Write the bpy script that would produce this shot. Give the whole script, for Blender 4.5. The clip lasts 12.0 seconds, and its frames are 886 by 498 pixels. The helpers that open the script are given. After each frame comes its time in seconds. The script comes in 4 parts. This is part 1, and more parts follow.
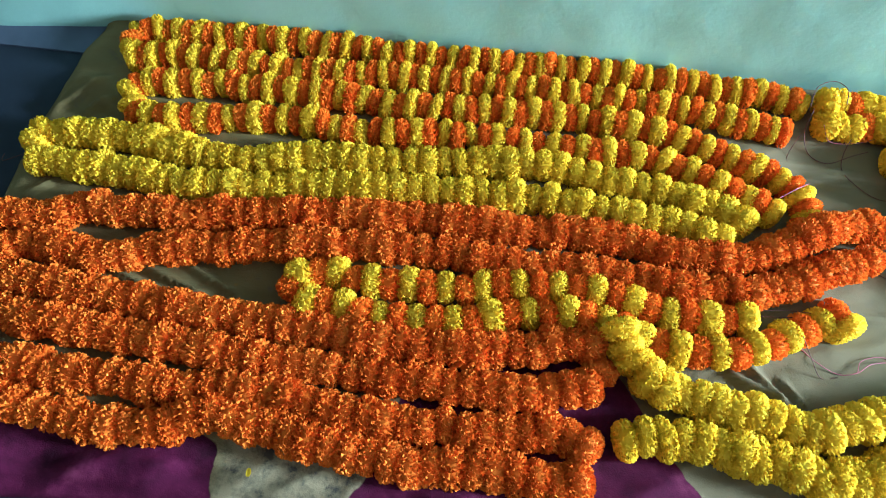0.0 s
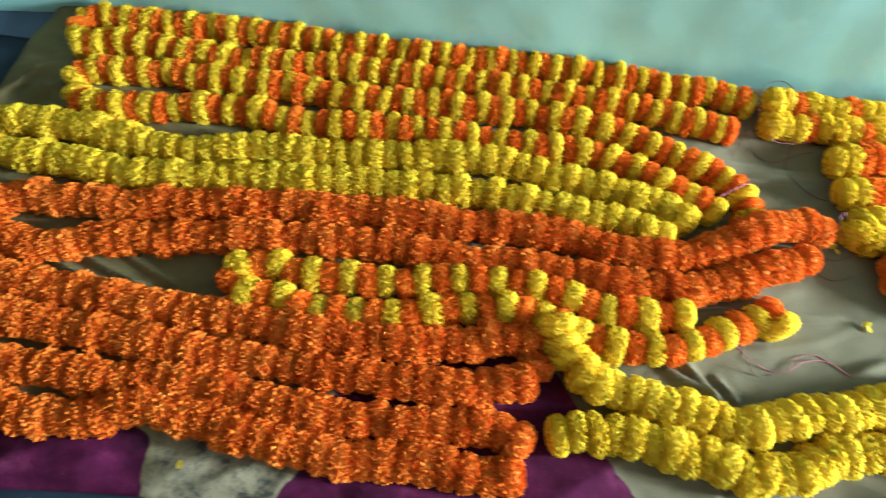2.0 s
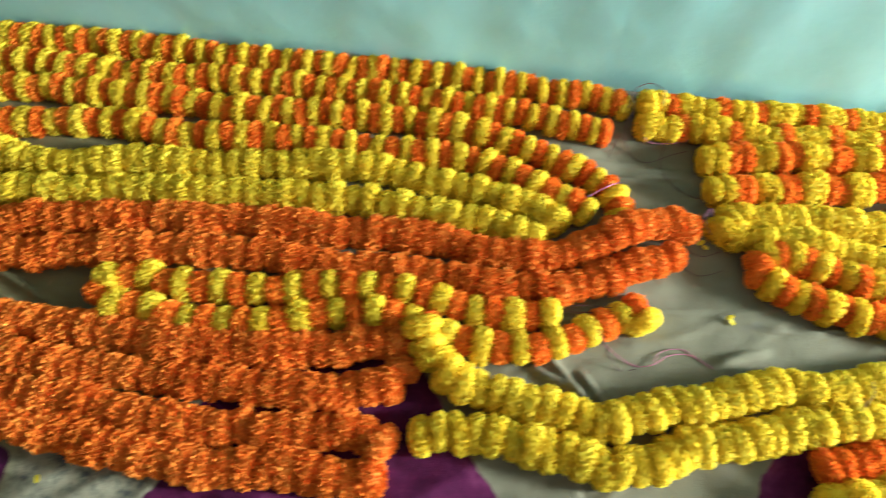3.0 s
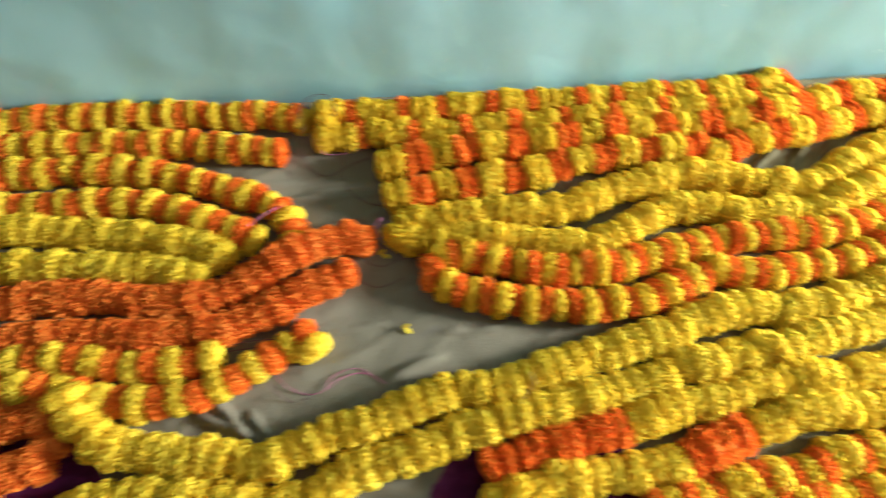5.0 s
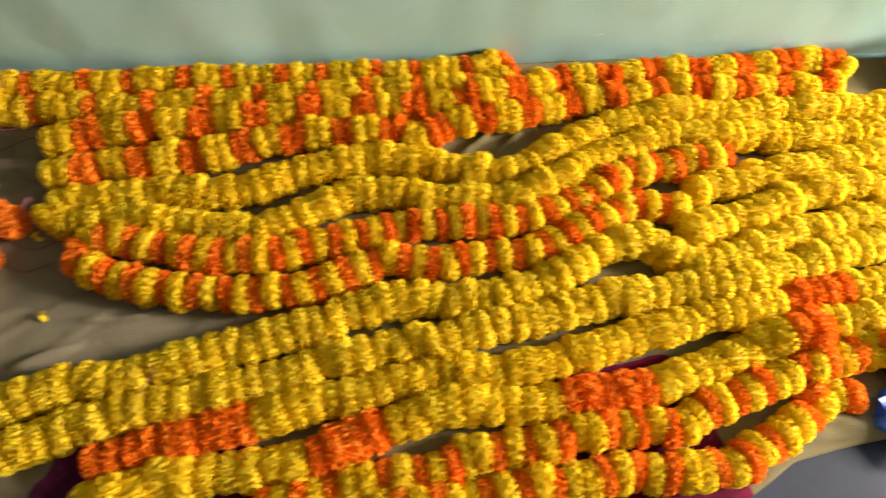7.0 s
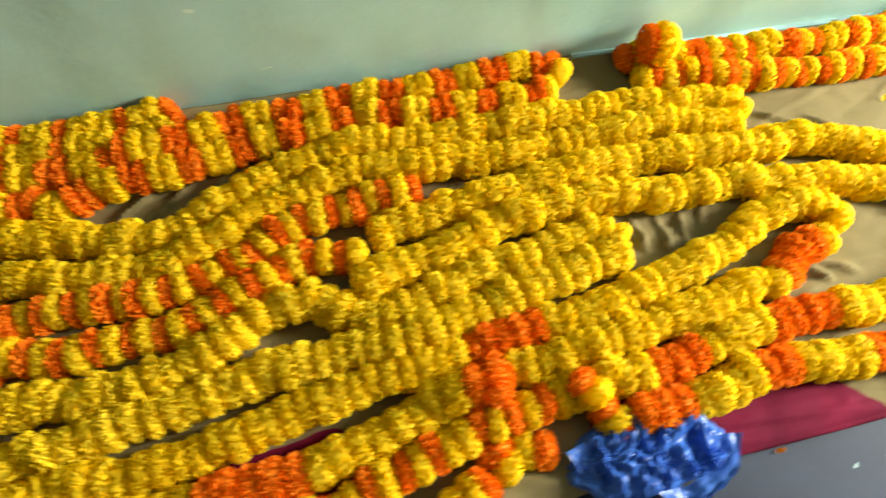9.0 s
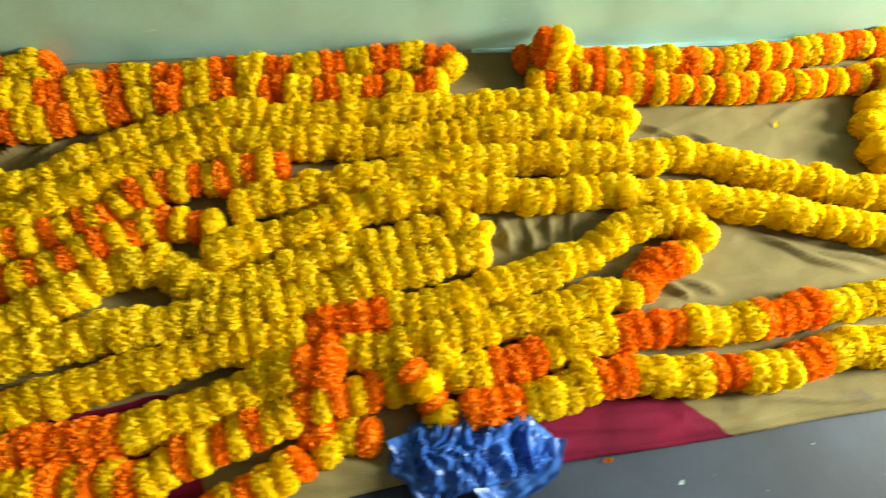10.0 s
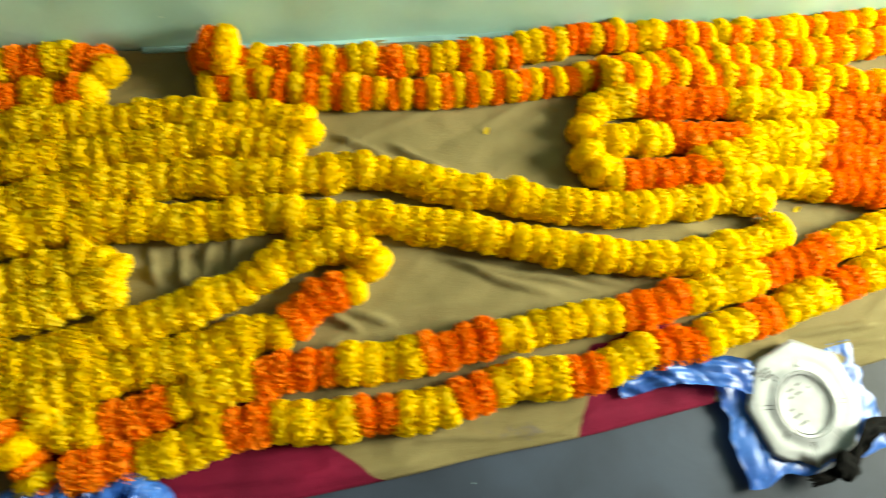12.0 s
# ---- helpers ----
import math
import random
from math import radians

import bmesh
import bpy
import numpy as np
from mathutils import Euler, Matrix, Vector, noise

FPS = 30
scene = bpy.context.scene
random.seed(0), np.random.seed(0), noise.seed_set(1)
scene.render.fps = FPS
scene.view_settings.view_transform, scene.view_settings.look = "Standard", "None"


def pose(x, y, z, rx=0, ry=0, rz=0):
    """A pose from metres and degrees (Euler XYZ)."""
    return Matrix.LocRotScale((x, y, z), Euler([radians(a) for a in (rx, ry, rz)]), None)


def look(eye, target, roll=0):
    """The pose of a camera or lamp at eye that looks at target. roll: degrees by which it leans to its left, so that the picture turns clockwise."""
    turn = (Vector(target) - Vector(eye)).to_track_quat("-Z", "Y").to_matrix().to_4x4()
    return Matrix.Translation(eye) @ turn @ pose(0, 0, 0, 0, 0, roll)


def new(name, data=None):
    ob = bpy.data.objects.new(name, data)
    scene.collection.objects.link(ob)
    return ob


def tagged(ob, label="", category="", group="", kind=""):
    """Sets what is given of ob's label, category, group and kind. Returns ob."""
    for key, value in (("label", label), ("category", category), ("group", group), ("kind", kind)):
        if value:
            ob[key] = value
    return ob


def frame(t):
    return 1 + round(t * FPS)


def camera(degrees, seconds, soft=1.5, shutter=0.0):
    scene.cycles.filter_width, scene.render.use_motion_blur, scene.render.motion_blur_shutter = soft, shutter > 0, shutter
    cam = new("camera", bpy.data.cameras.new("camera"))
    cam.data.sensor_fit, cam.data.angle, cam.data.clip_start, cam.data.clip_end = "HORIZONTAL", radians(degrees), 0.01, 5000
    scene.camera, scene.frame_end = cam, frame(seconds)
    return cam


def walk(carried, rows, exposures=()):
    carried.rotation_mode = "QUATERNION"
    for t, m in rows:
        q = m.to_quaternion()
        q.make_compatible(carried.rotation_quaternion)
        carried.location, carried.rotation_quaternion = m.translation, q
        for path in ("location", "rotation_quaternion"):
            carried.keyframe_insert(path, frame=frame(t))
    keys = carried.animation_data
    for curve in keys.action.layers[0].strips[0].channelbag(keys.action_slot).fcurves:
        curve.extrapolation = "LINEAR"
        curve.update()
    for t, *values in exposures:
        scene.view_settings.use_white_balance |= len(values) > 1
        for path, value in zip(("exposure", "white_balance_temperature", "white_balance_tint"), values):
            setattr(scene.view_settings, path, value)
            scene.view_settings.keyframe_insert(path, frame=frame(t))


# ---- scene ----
cam = camera(71.5, 12.0, 0.8, 1.15)
PATH = [
    (0, (-0.159, 0.966, 1.076), (-0.248, 1.792, -0.744), 1.0),
    (0.5, (-0.153, 0.96, 1.073), (-0.248, 1.782, -0.748), 0.6),
    (1, (-0.152, 0.968, 1.081), (-0.261, 1.785, -0.741), -0.5),
    (1.5, (-0.12, 0.974, 1.077), (-0.19, 1.794, -0.746), 3.5),
    (2, (-0.074, 0.98, 1.079), (-0.124, 1.787, -0.75), 4.1),
    (2.5, (0.013, 0.978, 1.084), (0.026, 1.8, -0.74), 6.8),
    (2.7, (0.058, 0.981, 1.088), (0.067, 1.81, -0.732), 6.6),
    (4.5, (0.53, 1.055, 1.144), (0.557, 1.913, -0.662), 0.6),
    (5, (0.677, 1.086, 1.12), (0.816, 1.869, -0.715), 5.6),
    (5.2, (0.756, 1.102, 1.134), (0.854, 1.86, -0.714), 2.0),
    (5.5, (0.844, 1.096, 1.123), (1.008, 1.886, -0.707), 4.5),
    (6, (1.022, 1.068, 1.111), (1.279, 1.746, -0.753), 12.8),
    (6.5, (1.167, 1.059, 1.099), (1.381, 1.743, -0.768), 13.2),
    (6.7, (1.202, 1.055, 1.1), (1.396, 1.782, -0.753), 11.4),
    (8.3, (1.672, 1.1, 1.032), (1.929, 1.85, -0.805), 7.7),
    (8.5, (1.734, 1.131, 1.048), (1.993, 1.791, -0.822), 9.4),
    (9, (1.869, 1.131, 1.052), (2.11, 1.856, -0.796), 7.4),
    (9.5, (1.991, 1.079, 1.046), (2.26, 1.798, -0.801), 12.2),
    (10, (2.107, 1.079, 1.063), (2.361, 1.788, -0.79), 14.3),
    (10.5, (2.203, 1.108, 1.058), (2.514, 1.825, -0.783), 18.3),
    (11, (2.356, 1.161, 1.061), (2.682, 1.841, -0.792), 20.3),
    (11.5, (2.521, 1.204, 1.074), (2.88, 1.754, -0.815), 25.4),
    (12, (2.668, 1.183, 1.082), (3.023, 1.708, -0.815), 26.8),
]
EXPOSURES = [(0, 1.68, 4900, -9), (2.5, 1.70, 5250, -9), (4.5, 1.56, 5150, -2), (5, 1.32, 5450, 5), (5.5, 1.18, 6050, 9), (6, 0.99, 6750, 13), (6.5, 0.92, 7050, 16), (8.5, 0.46, 7150, 13), (9, 0.46, 7300, 3), (10.5, 0.26, 7750, -9), (11.2, 0.10, 7900, -13), (12, -0.18, 8100, -12)]
walk(cam, [(t, look(eye, target, roll)) for t, eye, target, roll in PATH], EXPOSURES)

# ---- light ----
world = bpy.data.worlds.new("daylight")
scene.world = world
world.use_nodes = True
wn, wl = world.node_tree.nodes, world.node_tree.links
sky = wn.new("ShaderNodeTexSky")
sky.sky_type, sky.sun_disc = "NISHITA", False
sky.sun_elevation, sky.sun_rotation = radians(38), radians(110)
wl.new(sky.outputs[0], wn["Background"].inputs[0])
wn["Background"].inputs[1].default_value = 0.05


def area_lamp(name, place, target, width, height, watts, colour):
    data = bpy.data.lights.new(name, "AREA")
    data.shape, data.size, data.size_y, data.energy, data.color = "RECTANGLE", width, height, watts, colour
    ob = new(name, data)
    ob.matrix_world = look(place, target)
    return ob


area_lamp("window_daylight", (5.83, 1.3, 1.62), (1.5, 1.3, 0.0), 1.0, 1.1, 430, (1.0, 0.97, 0.92))
# Weak cool fill lamp added behind the camera; no source is known there.
area_lamp("south_fill", (2.6, -1.36, 1.15), (2.2, 1.0, 0.3), 1.0, 1.8, 3, (0.94, 0.97, 1.0))

# ---- materials ----


def material(name, rough=0.7, metal=0.0):
    m = bpy.data.materials.new(name)
    m.use_nodes = True
    n, l = m.node_tree.nodes, m.node_tree.links
    b = n["Principled BSDF"]
    b.inputs["Roughness"].default_value, b.inputs["Metallic"].default_value = rough, metal
    return m, n, l, b


def noise_node(n, l, scale, detail=4.0, rough=0.55, coords="Object", stretch=(1, 1, 1)):
    tc, mp, nz = n.new("ShaderNodeTexCoord"), n.new("ShaderNodeMapping"), n.new("ShaderNodeTexNoise")
    mp.inputs["Scale"].default_value = stretch
    nz.inputs["Scale"].default_value, nz.inputs["Detail"].default_value, nz.inputs["Roughness"].default_value = scale, detail, rough
    l.new(tc.outputs[coords], mp.inputs[0])
    l.new(mp.outputs[0], nz.inputs["Vector"])
    return nz


def ramp_node(n, l, source, stops):
    r = n.new("ShaderNodeValToRGB")
    while len(r.color_ramp.elements) < len(stops):
        r.color_ramp.elements.new(0.5)
    for e, (at, c) in zip(r.color_ramp.elements, stops):
        e.position, e.color = at, (*c, 1)
    l.new(source, r.inputs[0])
    return r


def mix_node(n, l, fac, a, b, mode="MIX"):
    x = n.new("ShaderNodeMix")
    x.data_type, x.blend_type = "RGBA", mode
    for socket, v in ((x.inputs[0], fac), (x.inputs[6], a), (x.inputs[7], b)):
        if isinstance(v, (int, float)):
            socket.default_value = v
        elif isinstance(v, tuple):
            socket.default_value = (*v, 1)
        else:
            l.new(v, socket)
    return x.outputs[2]


def bump_node(n, l, b, height, strength, distance):
    u = n.new("ShaderNodeBump")
    u.inputs["Strength"].default_value, u.inputs["Distance"].default_value = strength, distance
    l.new(height, u.inputs["Height"])
    l.new(u.outputs[0], b.inputs["Normal"])


def petal_material(name, stops, thin):
    m, n, l, b = material(name, 0.62)
    info, geo = n.new("ShaderNodeObjectInfo"), n.new("ShaderNodeNewGeometry")
    add = n.new("ShaderNodeMath")
    add.operation, add.inputs[1].default_value = "MULTIPLY_ADD", 0.55
    half = n.new("ShaderNodeMath")
    half.operation, half.inputs[1].default_value = "MULTIPLY", 0.45
    l.new(info.outputs["Random"], half.inputs[0])
    l.new(geo.outputs["Random Per Island"], add.inputs[0])
    l.new(half.outputs[0], add.inputs[2])
    colour = ramp_node(n, l, add.outputs[0], stops).outputs[0]
    l.new(colour, b.inputs["Base Color"])
    b.inputs["Specular IOR Level"].default_value = 0.1
    tr, mx = n.new("ShaderNodeBsdfTranslucent"), n.new("ShaderNodeMixShader")
    l.new(colour, tr.inputs[0])
    mx.inputs[0].default_value = thin
    l.new(b.outputs[0], mx.inputs[1])
    l.new(tr.outputs[0], mx.inputs[2])
    l.new(mx.outputs[0], n["Material Output"].inputs[0])
    return m


PETALS = {
    "Y": petal_material("golden_petals", [(0.0, (0.93, 0.65, 0.022)), (0.5, (0.955, 0.70, 0.032)), (1.0, (0.97, 0.75, 0.050))], 0.52),
    "L": petal_material("lemon_petals", [(0.0, (0.91, 0.655, 0.028)), (0.5, (0.94, 0.705, 0.038)), (1.0, (0.97, 0.76, 0.06))], 0.46),
    "D": petal_material("deep_orange_petals", [(0.0, (0.66, 0.130, 0.010)), (0.5, (0.79, 0.205, 0.018)), (1.0, (0.90, 0.31, 0.04))], 0.24),
    "O": petal_material("orange_petals", [(0.0, (0.79, 0.165, 0.010)), (0.5, (0.89, 0.24, 0.018)), (1.0, (0.96, 0.34, 0.03))], 0.32),
}


def plaster_material():
    m, n, l, b = material("turquoise_plaster", 0.6)
    wide, mid, fine = noise_node(n, l, 1.6, 4), noise_node(n, l, 14, 5, 0.6), noise_node(n, l, 130, 4, 0.6)
    base = ramp_node(n, l, wide.outputs[0], [(0.3, (0.31, 0.54, 0.51)), (0.55, (0.36, 0.60, 0.575)), (0.75, (0.41, 0.645, 0.62))]).outputs[0]
    worn = ramp_node(n, l, noise_node(n, l, 5.0, 5, 0.6).outputs[0], [(0.45, (0, 0, 0)), (0.8, (0.7, 0.7, 0.7))]).outputs[0]
    grimy = mix_node(n, l, worn, base, (0.30, 0.515, 0.485))
    chips = ramp_node(n, l, noise_node(n, l, 19, 3, 0.5, stretch=(0.6, 1, 1.2)).outputs[0], [(0.735, (0, 0, 0)), (0.75, (1, 1, 1))]).outputs[0]
    l.new(mix_node(n, l, chips, grimy, (0.52, 0.70, 0.62)), b.inputs["Base Color"])
    stroke = noise_node(n, l, 20, 4, 0.55, stretch=(0.6, 1, 1.1))
    mixed = mix_node(n, l, 0.10, mix_node(n, l, 0.5, mid.outputs[0], stroke.outputs[0]), fine.outputs[0])
    bump_node(n, l, b, mixed, 0.14, 0.02)
    return m


def cement_material(name, tint, dust):
    m, n, l, b = material(name, 0.6)
    b.inputs["Specular IOR Level"].default_value = 0.18
    wide, fine = noise_node(n, l, 2.2, 5), noise_node(n, l, 60, 4)
    dark, paler = tuple(c * 0.55 for c in tint), tuple(c * 1.5 for c in tint)
    base = ramp_node(n, l, wide.outputs[0], [(0.35, dark), (0.52, tint), (0.66, paler)]).outputs[0]
    specks = ramp_node(n, l, noise_node(n, l, 34, 3).outputs[0], [(0.715, (0, 0, 0)), (0.735, (1, 1, 1))]).outputs[0]
    l.new(mix_node(n, l, specks, base, dust), b.inputs["Base Color"])
    bump_node(n, l, b, fine.outputs[0], 0.15, 0.003)
    return m


def cloth_material():
    m, n, l, b = material("khaki_print_cotton", 0.85)
    dye = n.new("ShaderNodeAttribute")
    dye.attribute_name = "dye"
    soft = noise_node(n, l, 3.5, 4)
    khaki = ramp_node(n, l, soft.outputs[0], [(0.3, (0.140, 0.112, 0.052)), (0.7, (0.205, 0.168, 0.082))]).outputs[0]
    blot = ramp_node(n, l, noise_node(n, l, 26, 4, 0.6).outputs[0], [(0.60, (0, 0, 0)), (0.67, (1, 1, 1))]).outputs[0]
    place = ramp_node(n, l, noise_node(n, l, 5.5, 1).outputs[0], [(0.58, (0, 0, 0)), (0.66, (0.6, 0.6, 0.6))]).outputs[0]
    motif = mix_node(n, l, 1.0, blot, place, "MULTIPLY")
    khaki = mix_node(n, l, motif, khaki, (0.10, 0.085, 0.09))
    ragged = noise_node(n, l, 38, 4)
    edge = n.new("ShaderNodeMath")
    edge.operation, edge.inputs[1].default_value = "MULTIPLY_ADD", 0.35
    l.new(ragged.outputs[0], edge.inputs[0])
    l.new(dye.outputs["Fac"], edge.inputs[2])
    mask = ramp_node(n, l, edge.outputs[0], [(0.62, (0, 0, 0)), (0.72, (1, 1, 1))]).outputs[0]
    crimson = ramp_node(n, l, noise_node(n, l, 9, 4).outputs[0], [(0.3, (0.080, 0.003, 0.018)), (0.7, (0.16, 0.006, 0.032))]).outputs[0]
    plum = ramp_node(n, l, noise_node(n, l, 11, 5, 0.65).outputs[0], [(0.32, (0.020, 0.002, 0.012)), (0.55, (0.070, 0.006, 0.038)), (0.75, (0.16, 0.030, 0.090))]).outputs[0]
    tone = n.new("ShaderNodeAttribute")
    tone.attribute_name = "plum"
    pale = n.new("ShaderNodeAttribute")
    pale.attribute_name = "pale"
    sketch = ramp_node(n, l, noise_node(n, l, 30, 5, 0.7).outputs[0], [(0.44, (0.27, 0.225, 0.15)), (0.56, (0.15, 0.13, 0.092)), (0.62, (0.07, 0.064, 0.062))]).outputs[0]
    # Greyer khaki, mixed in along x by a vertex attribute.
    greyed = mix_node(n, l, 0.75, khaki, (0.172, 0.145, 0.100))
    paler = n.new("ShaderNodeAttribute")
    paler.attribute_name = "paler"
    khaki = mix_node(n, l, paler.outputs["Fac"], khaki, greyed)
    ground = mix_node(n, l, pale.outputs["Fac"], khaki, sketch)
    l.new(mix_node(n, l, mask, ground, mix_node(n, l, tone.outputs["Fac"], crimson, plum)), b.inputs["Base Color"])
    b.inputs["Specular IOR Level"].default_value = 0.12
    weave = noise_node(n, l, 420, 2)
    crease = noise_node(n, l, 22, 5, 0.6, stretch=(0.5, 1, 1))
    bump_node(n, l, b, mix_node(n, l, 0.8, weave.outputs[0], crease.outputs[0]), 0.5, 0.008)
    return m


def plain_material(name, colour, rough, metal=0.0, grain=30.0, depth=0.1):
    m, n, l, b = material(name, rough, metal)
    nz = noise_node(n, l, grain, 4)
    dark = tuple(c * 0.8 for c in colour)
    l.new(ramp_node(n, l, nz.outputs[0], [(0.3, dark), (0.7, colour)]).outputs[0], b.inputs["Base Color"])
    bump_node(n, l, b, nz.outputs[0], depth, 0.004)
    return m


PLASTER = plaster_material()
FLOOR = cement_material("blue_painted_cement", (0.022, 0.030, 0.052), (0.3, 0.42, 0.45))
STRIP = cement_material("pale_blue_cement", (0.10, 0.125, 0.20), (0.6, 0.6, 0.6))
LEDGE = cement_material("pale_blue_bead", (0.24, 0.40, 0.42), (0.6, 0.66, 0.66))
CLOTH = cloth_material()
# Dark neutral brown for the unseen ceiling and walls, chosen to cut bounced fill.
UNSEEN_ROOM = plain_material("low_bounce_brown", (0.19, 0.165, 0.135), 0.8, 0.0, 8.0, 0.1)
THREAD = plain_material("dark_red_thread", (0.10, 0.03, 0.035), 0.7)
PINK = plain_material("pink_thread", (0.45, 0.12, 0.20), 0.6)
BLACK = plain_material("black_ribbon", (0.0035, 0.0035, 0.004), 0.95)
BLACK.node_tree.nodes["Principled BSDF"].inputs["Specular IOR Level"].default_value = 0.08
LEAF = plain_material("green_print", (0.20, 0.30, 0.03), 0.5)
FOIL_LINE = plain_material("dull_foil", (0.085, 0.095, 0.115), 0.5)
SILVER = plain_material("silver_foil_card", (0.30, 0.315, 0.36), 0.5, 0.05, 40.0, 0.08)


def plastic_material():
    m, n, l, b = material("blue_polythene", 0.36)
    nz = noise_node(n, l, 18, 5)
    colour = ramp_node(n, l, nz.outputs[0], [(0.3, (0.018, 0.085, 0.42)), (0.7, (0.055, 0.19, 0.68))]).outputs[0]
    l.new(colour, b.inputs["Base Color"])
    b.inputs["Specular IOR Level"].default_value = 0.45
    bump_node(n, l, b, noise_node(n, l, 55, 4, 0.55).outputs[0], 0.2, 0.006)
    tr, mx = n.new("ShaderNodeBsdfTranslucent"), n.new("ShaderNodeMixShader")
    l.new(colour, tr.inputs[0])
    mx.inputs[0].default_value = 0.35
    l.new(b.outputs[0], mx.inputs[1])
    l.new(tr.outputs[0], mx.inputs[2])
    l.new(mx.outputs[0], n["Material Output"].inputs[0])
    return m


PLASTIC = plastic_material()

# ---- building blocks ----


def mesh_of(name, verts, faces, mat, smooth=True):
    me = bpy.data.meshes.new(name)
    me.from_pydata(verts, [], faces)
    if mat:
        me.materials.append(mat)
    if smooth:
        me.polygons.foreach_set("use_smooth", [True] * len(me.polygons))
    me.update()
    return me


def part(name, data, parent, label=""):
    ob = new(name, data)
    ob.parent = parent
    return tagged(ob, label)


def smooth_step(a, b, v):
    t = min(1.0, max(0.0, (v - a) / (b - a)))
    return t * t * (3 - 2 * t)


def box_mesh(name, lo, hi, mat):
    bm = bmesh.new()
    bmesh.ops.create_cube(bm, size=1)
    for v in bm.verts:
        v.co = Vector([lo[i] + (v.co[i] + 0.5) * (hi[i] - lo[i]) for i in range(3)])
    me = bpy.data.meshes.new(name)
    bm.to_mesh(me)
    bm.free()
    me.materials.append(mat)
    return me


def spline(path, step):
    """Points at even steps along a smooth line through the path."""
    p = [Vector((*q, 0)) if len(q) == 2 else Vector(q) for q in path]
    p = [2 * p[0] - p[1]] + p + [2 * p[-1] - p[-2]]
    fine = []
    for a, b, c, d in zip(p, p[1:], p[2:], p[3:]):
        for k in range(24):
            t = k / 24
            fine.append(0.5 * (2 * b + (c - a) * t + (2 * a - 5 * b + 4 * c - d) * t * t + (3 * b - a - 3 * c + d) * t ** 3))
    fine.append(p[-2])
    out, left = [fine[0]], step
    for a, b in zip(fine, fine[1:]):
        length, at = (b - a).length, 0.0
        while length - at >= left:
            at += left
            left = step
            out.append(a.lerp(b, at / length))
        left -= length - at
    return out


def tube_mesh(name, points, radius, mat, sides=6):
    verts, faces = [], []
    for i, p in enumerate(points):
        way = (points[min(i + 1, len(points) - 1)] - points[max(i - 1, 0)]).normalized()
        side = way.cross(Vector((0, 0, 1)))
        side = side.normalized() if side.length > 1e-4 else Vector((1, 0, 0))
        up = side.cross(way)
        for k in range(sides):
            a = 2 * math.pi * k / sides
            verts.append(p + radius * (math.cos(a) * side + math.sin(a) * up))
    for i in range(len(points) - 1):
        for k in range(sides):
            j = (k + 1) % sides
            faces.append((i * sides + k, i * sides + j, i * sides + sides + j, i * sides + sides + k))
    faces.append(tuple(range(sides)))
    faces.append(tuple(range((len(points) - 1) * sides, len(points) * sides))[::-1])
    return mesh_of(name, verts, faces, mat)


# ---- the room ----
WALL_Y = 1.925
WEST, EAST, SOUTH, TOP = -2.6, 5.9, -1.5, 2.9


def structure(name, data, label, category):
    return tagged(new(name, data), label, category, kind="structure")


def rough_wall():
    """The plastered wall behind the garlands, with a hand-trowelled face."""
    cols, rows = 300, 90
    verts, faces = [], []
    for j in range(rows + 1):
        for i in range(cols + 1):
            x, z = WEST + (EAST - WEST) * i / cols, TOP * (j / rows) ** 1.6
            d = 0.006 * noise.noise((x * 1.7, z * 1.7, 3)) + 0.0025 * noise.noise((x * 9, z * 9, 7))
            verts.append((x, WALL_Y + d - 0.045 * smooth_step(0.85, 1.35, -x), z))
    for j in range(rows):
        for i in range(cols):
            a = j * (cols + 1) + i
            faces.append((a, a + 1, a + cols + 2, a + cols + 1))
    base = len(verts)
    verts += [(WEST, WALL_Y + 0.2, 0), (EAST, WALL_Y + 0.2, 0), (EAST, WALL_Y + 0.2, TOP), (WEST, WALL_Y + 0.2, TOP)]
    faces.append((base, base + 3, base + 2, base + 1))
    return mesh_of("wall_north", verts, faces, PLASTER)


structure("wall_north", rough_wall(), "turquoise painted rough plaster wall", "wall")
structure("floor", box_mesh("floor", (WEST - 0.2, SOUTH - 0.2, -0.12), (EAST + 0.2, WALL_Y + 0.2, 0), FLOOR), "blue grey painted cement floor with paint specks", "floor")
# Ceiling and west wall are never in view; their dark colour deepens the shade.
structure("ceiling", box_mesh("ceiling", (WEST - 0.2, SOUTH - 0.2, TOP), (EAST + 0.2, WALL_Y + 0.2, TOP + 0.12), UNSEEN_ROOM), "unseen dark ceiling that limits bounce light", "ceiling")
structure("wall_west", box_mesh("wall_west", (WEST - 0.2, SOUTH, 0), (WEST, WALL_Y, TOP), UNSEEN_ROOM), "unseen dark wall that limits bounce light", "wall")


def wall_with_hole(name, lo, hi, axis, a0, a1, z0, z1):
    """A wall with one rectangular opening through it."""
    bm = bmesh.new()
    spans = [((lo[axis], a0), (0, TOP)), ((a1, hi[axis]), (0, TOP)), ((a0, a1), (z1, TOP))]
    if z0 > 0:
        spans.append(((a0, a1), (0, z0)))
    for (u0, u1), (v0, v1) in spans:
        l3, h3 = [*lo], [*hi]
        l3[axis], h3[axis], l3[2], h3[2] = u0, u1, v0, v1
        made = bmesh.ops.create_cube(bm, size=1)["verts"]
        for v in made:
            v.co = Vector([l3[i] + (v.co[i] + 0.5) * (h3[i] - l3[i]) for i in range(3)])
    me = bpy.data.meshes.new(name)
    bm.to_mesh(me)
    bm.free()
    me.materials.append(UNSEEN_ROOM)
    return me


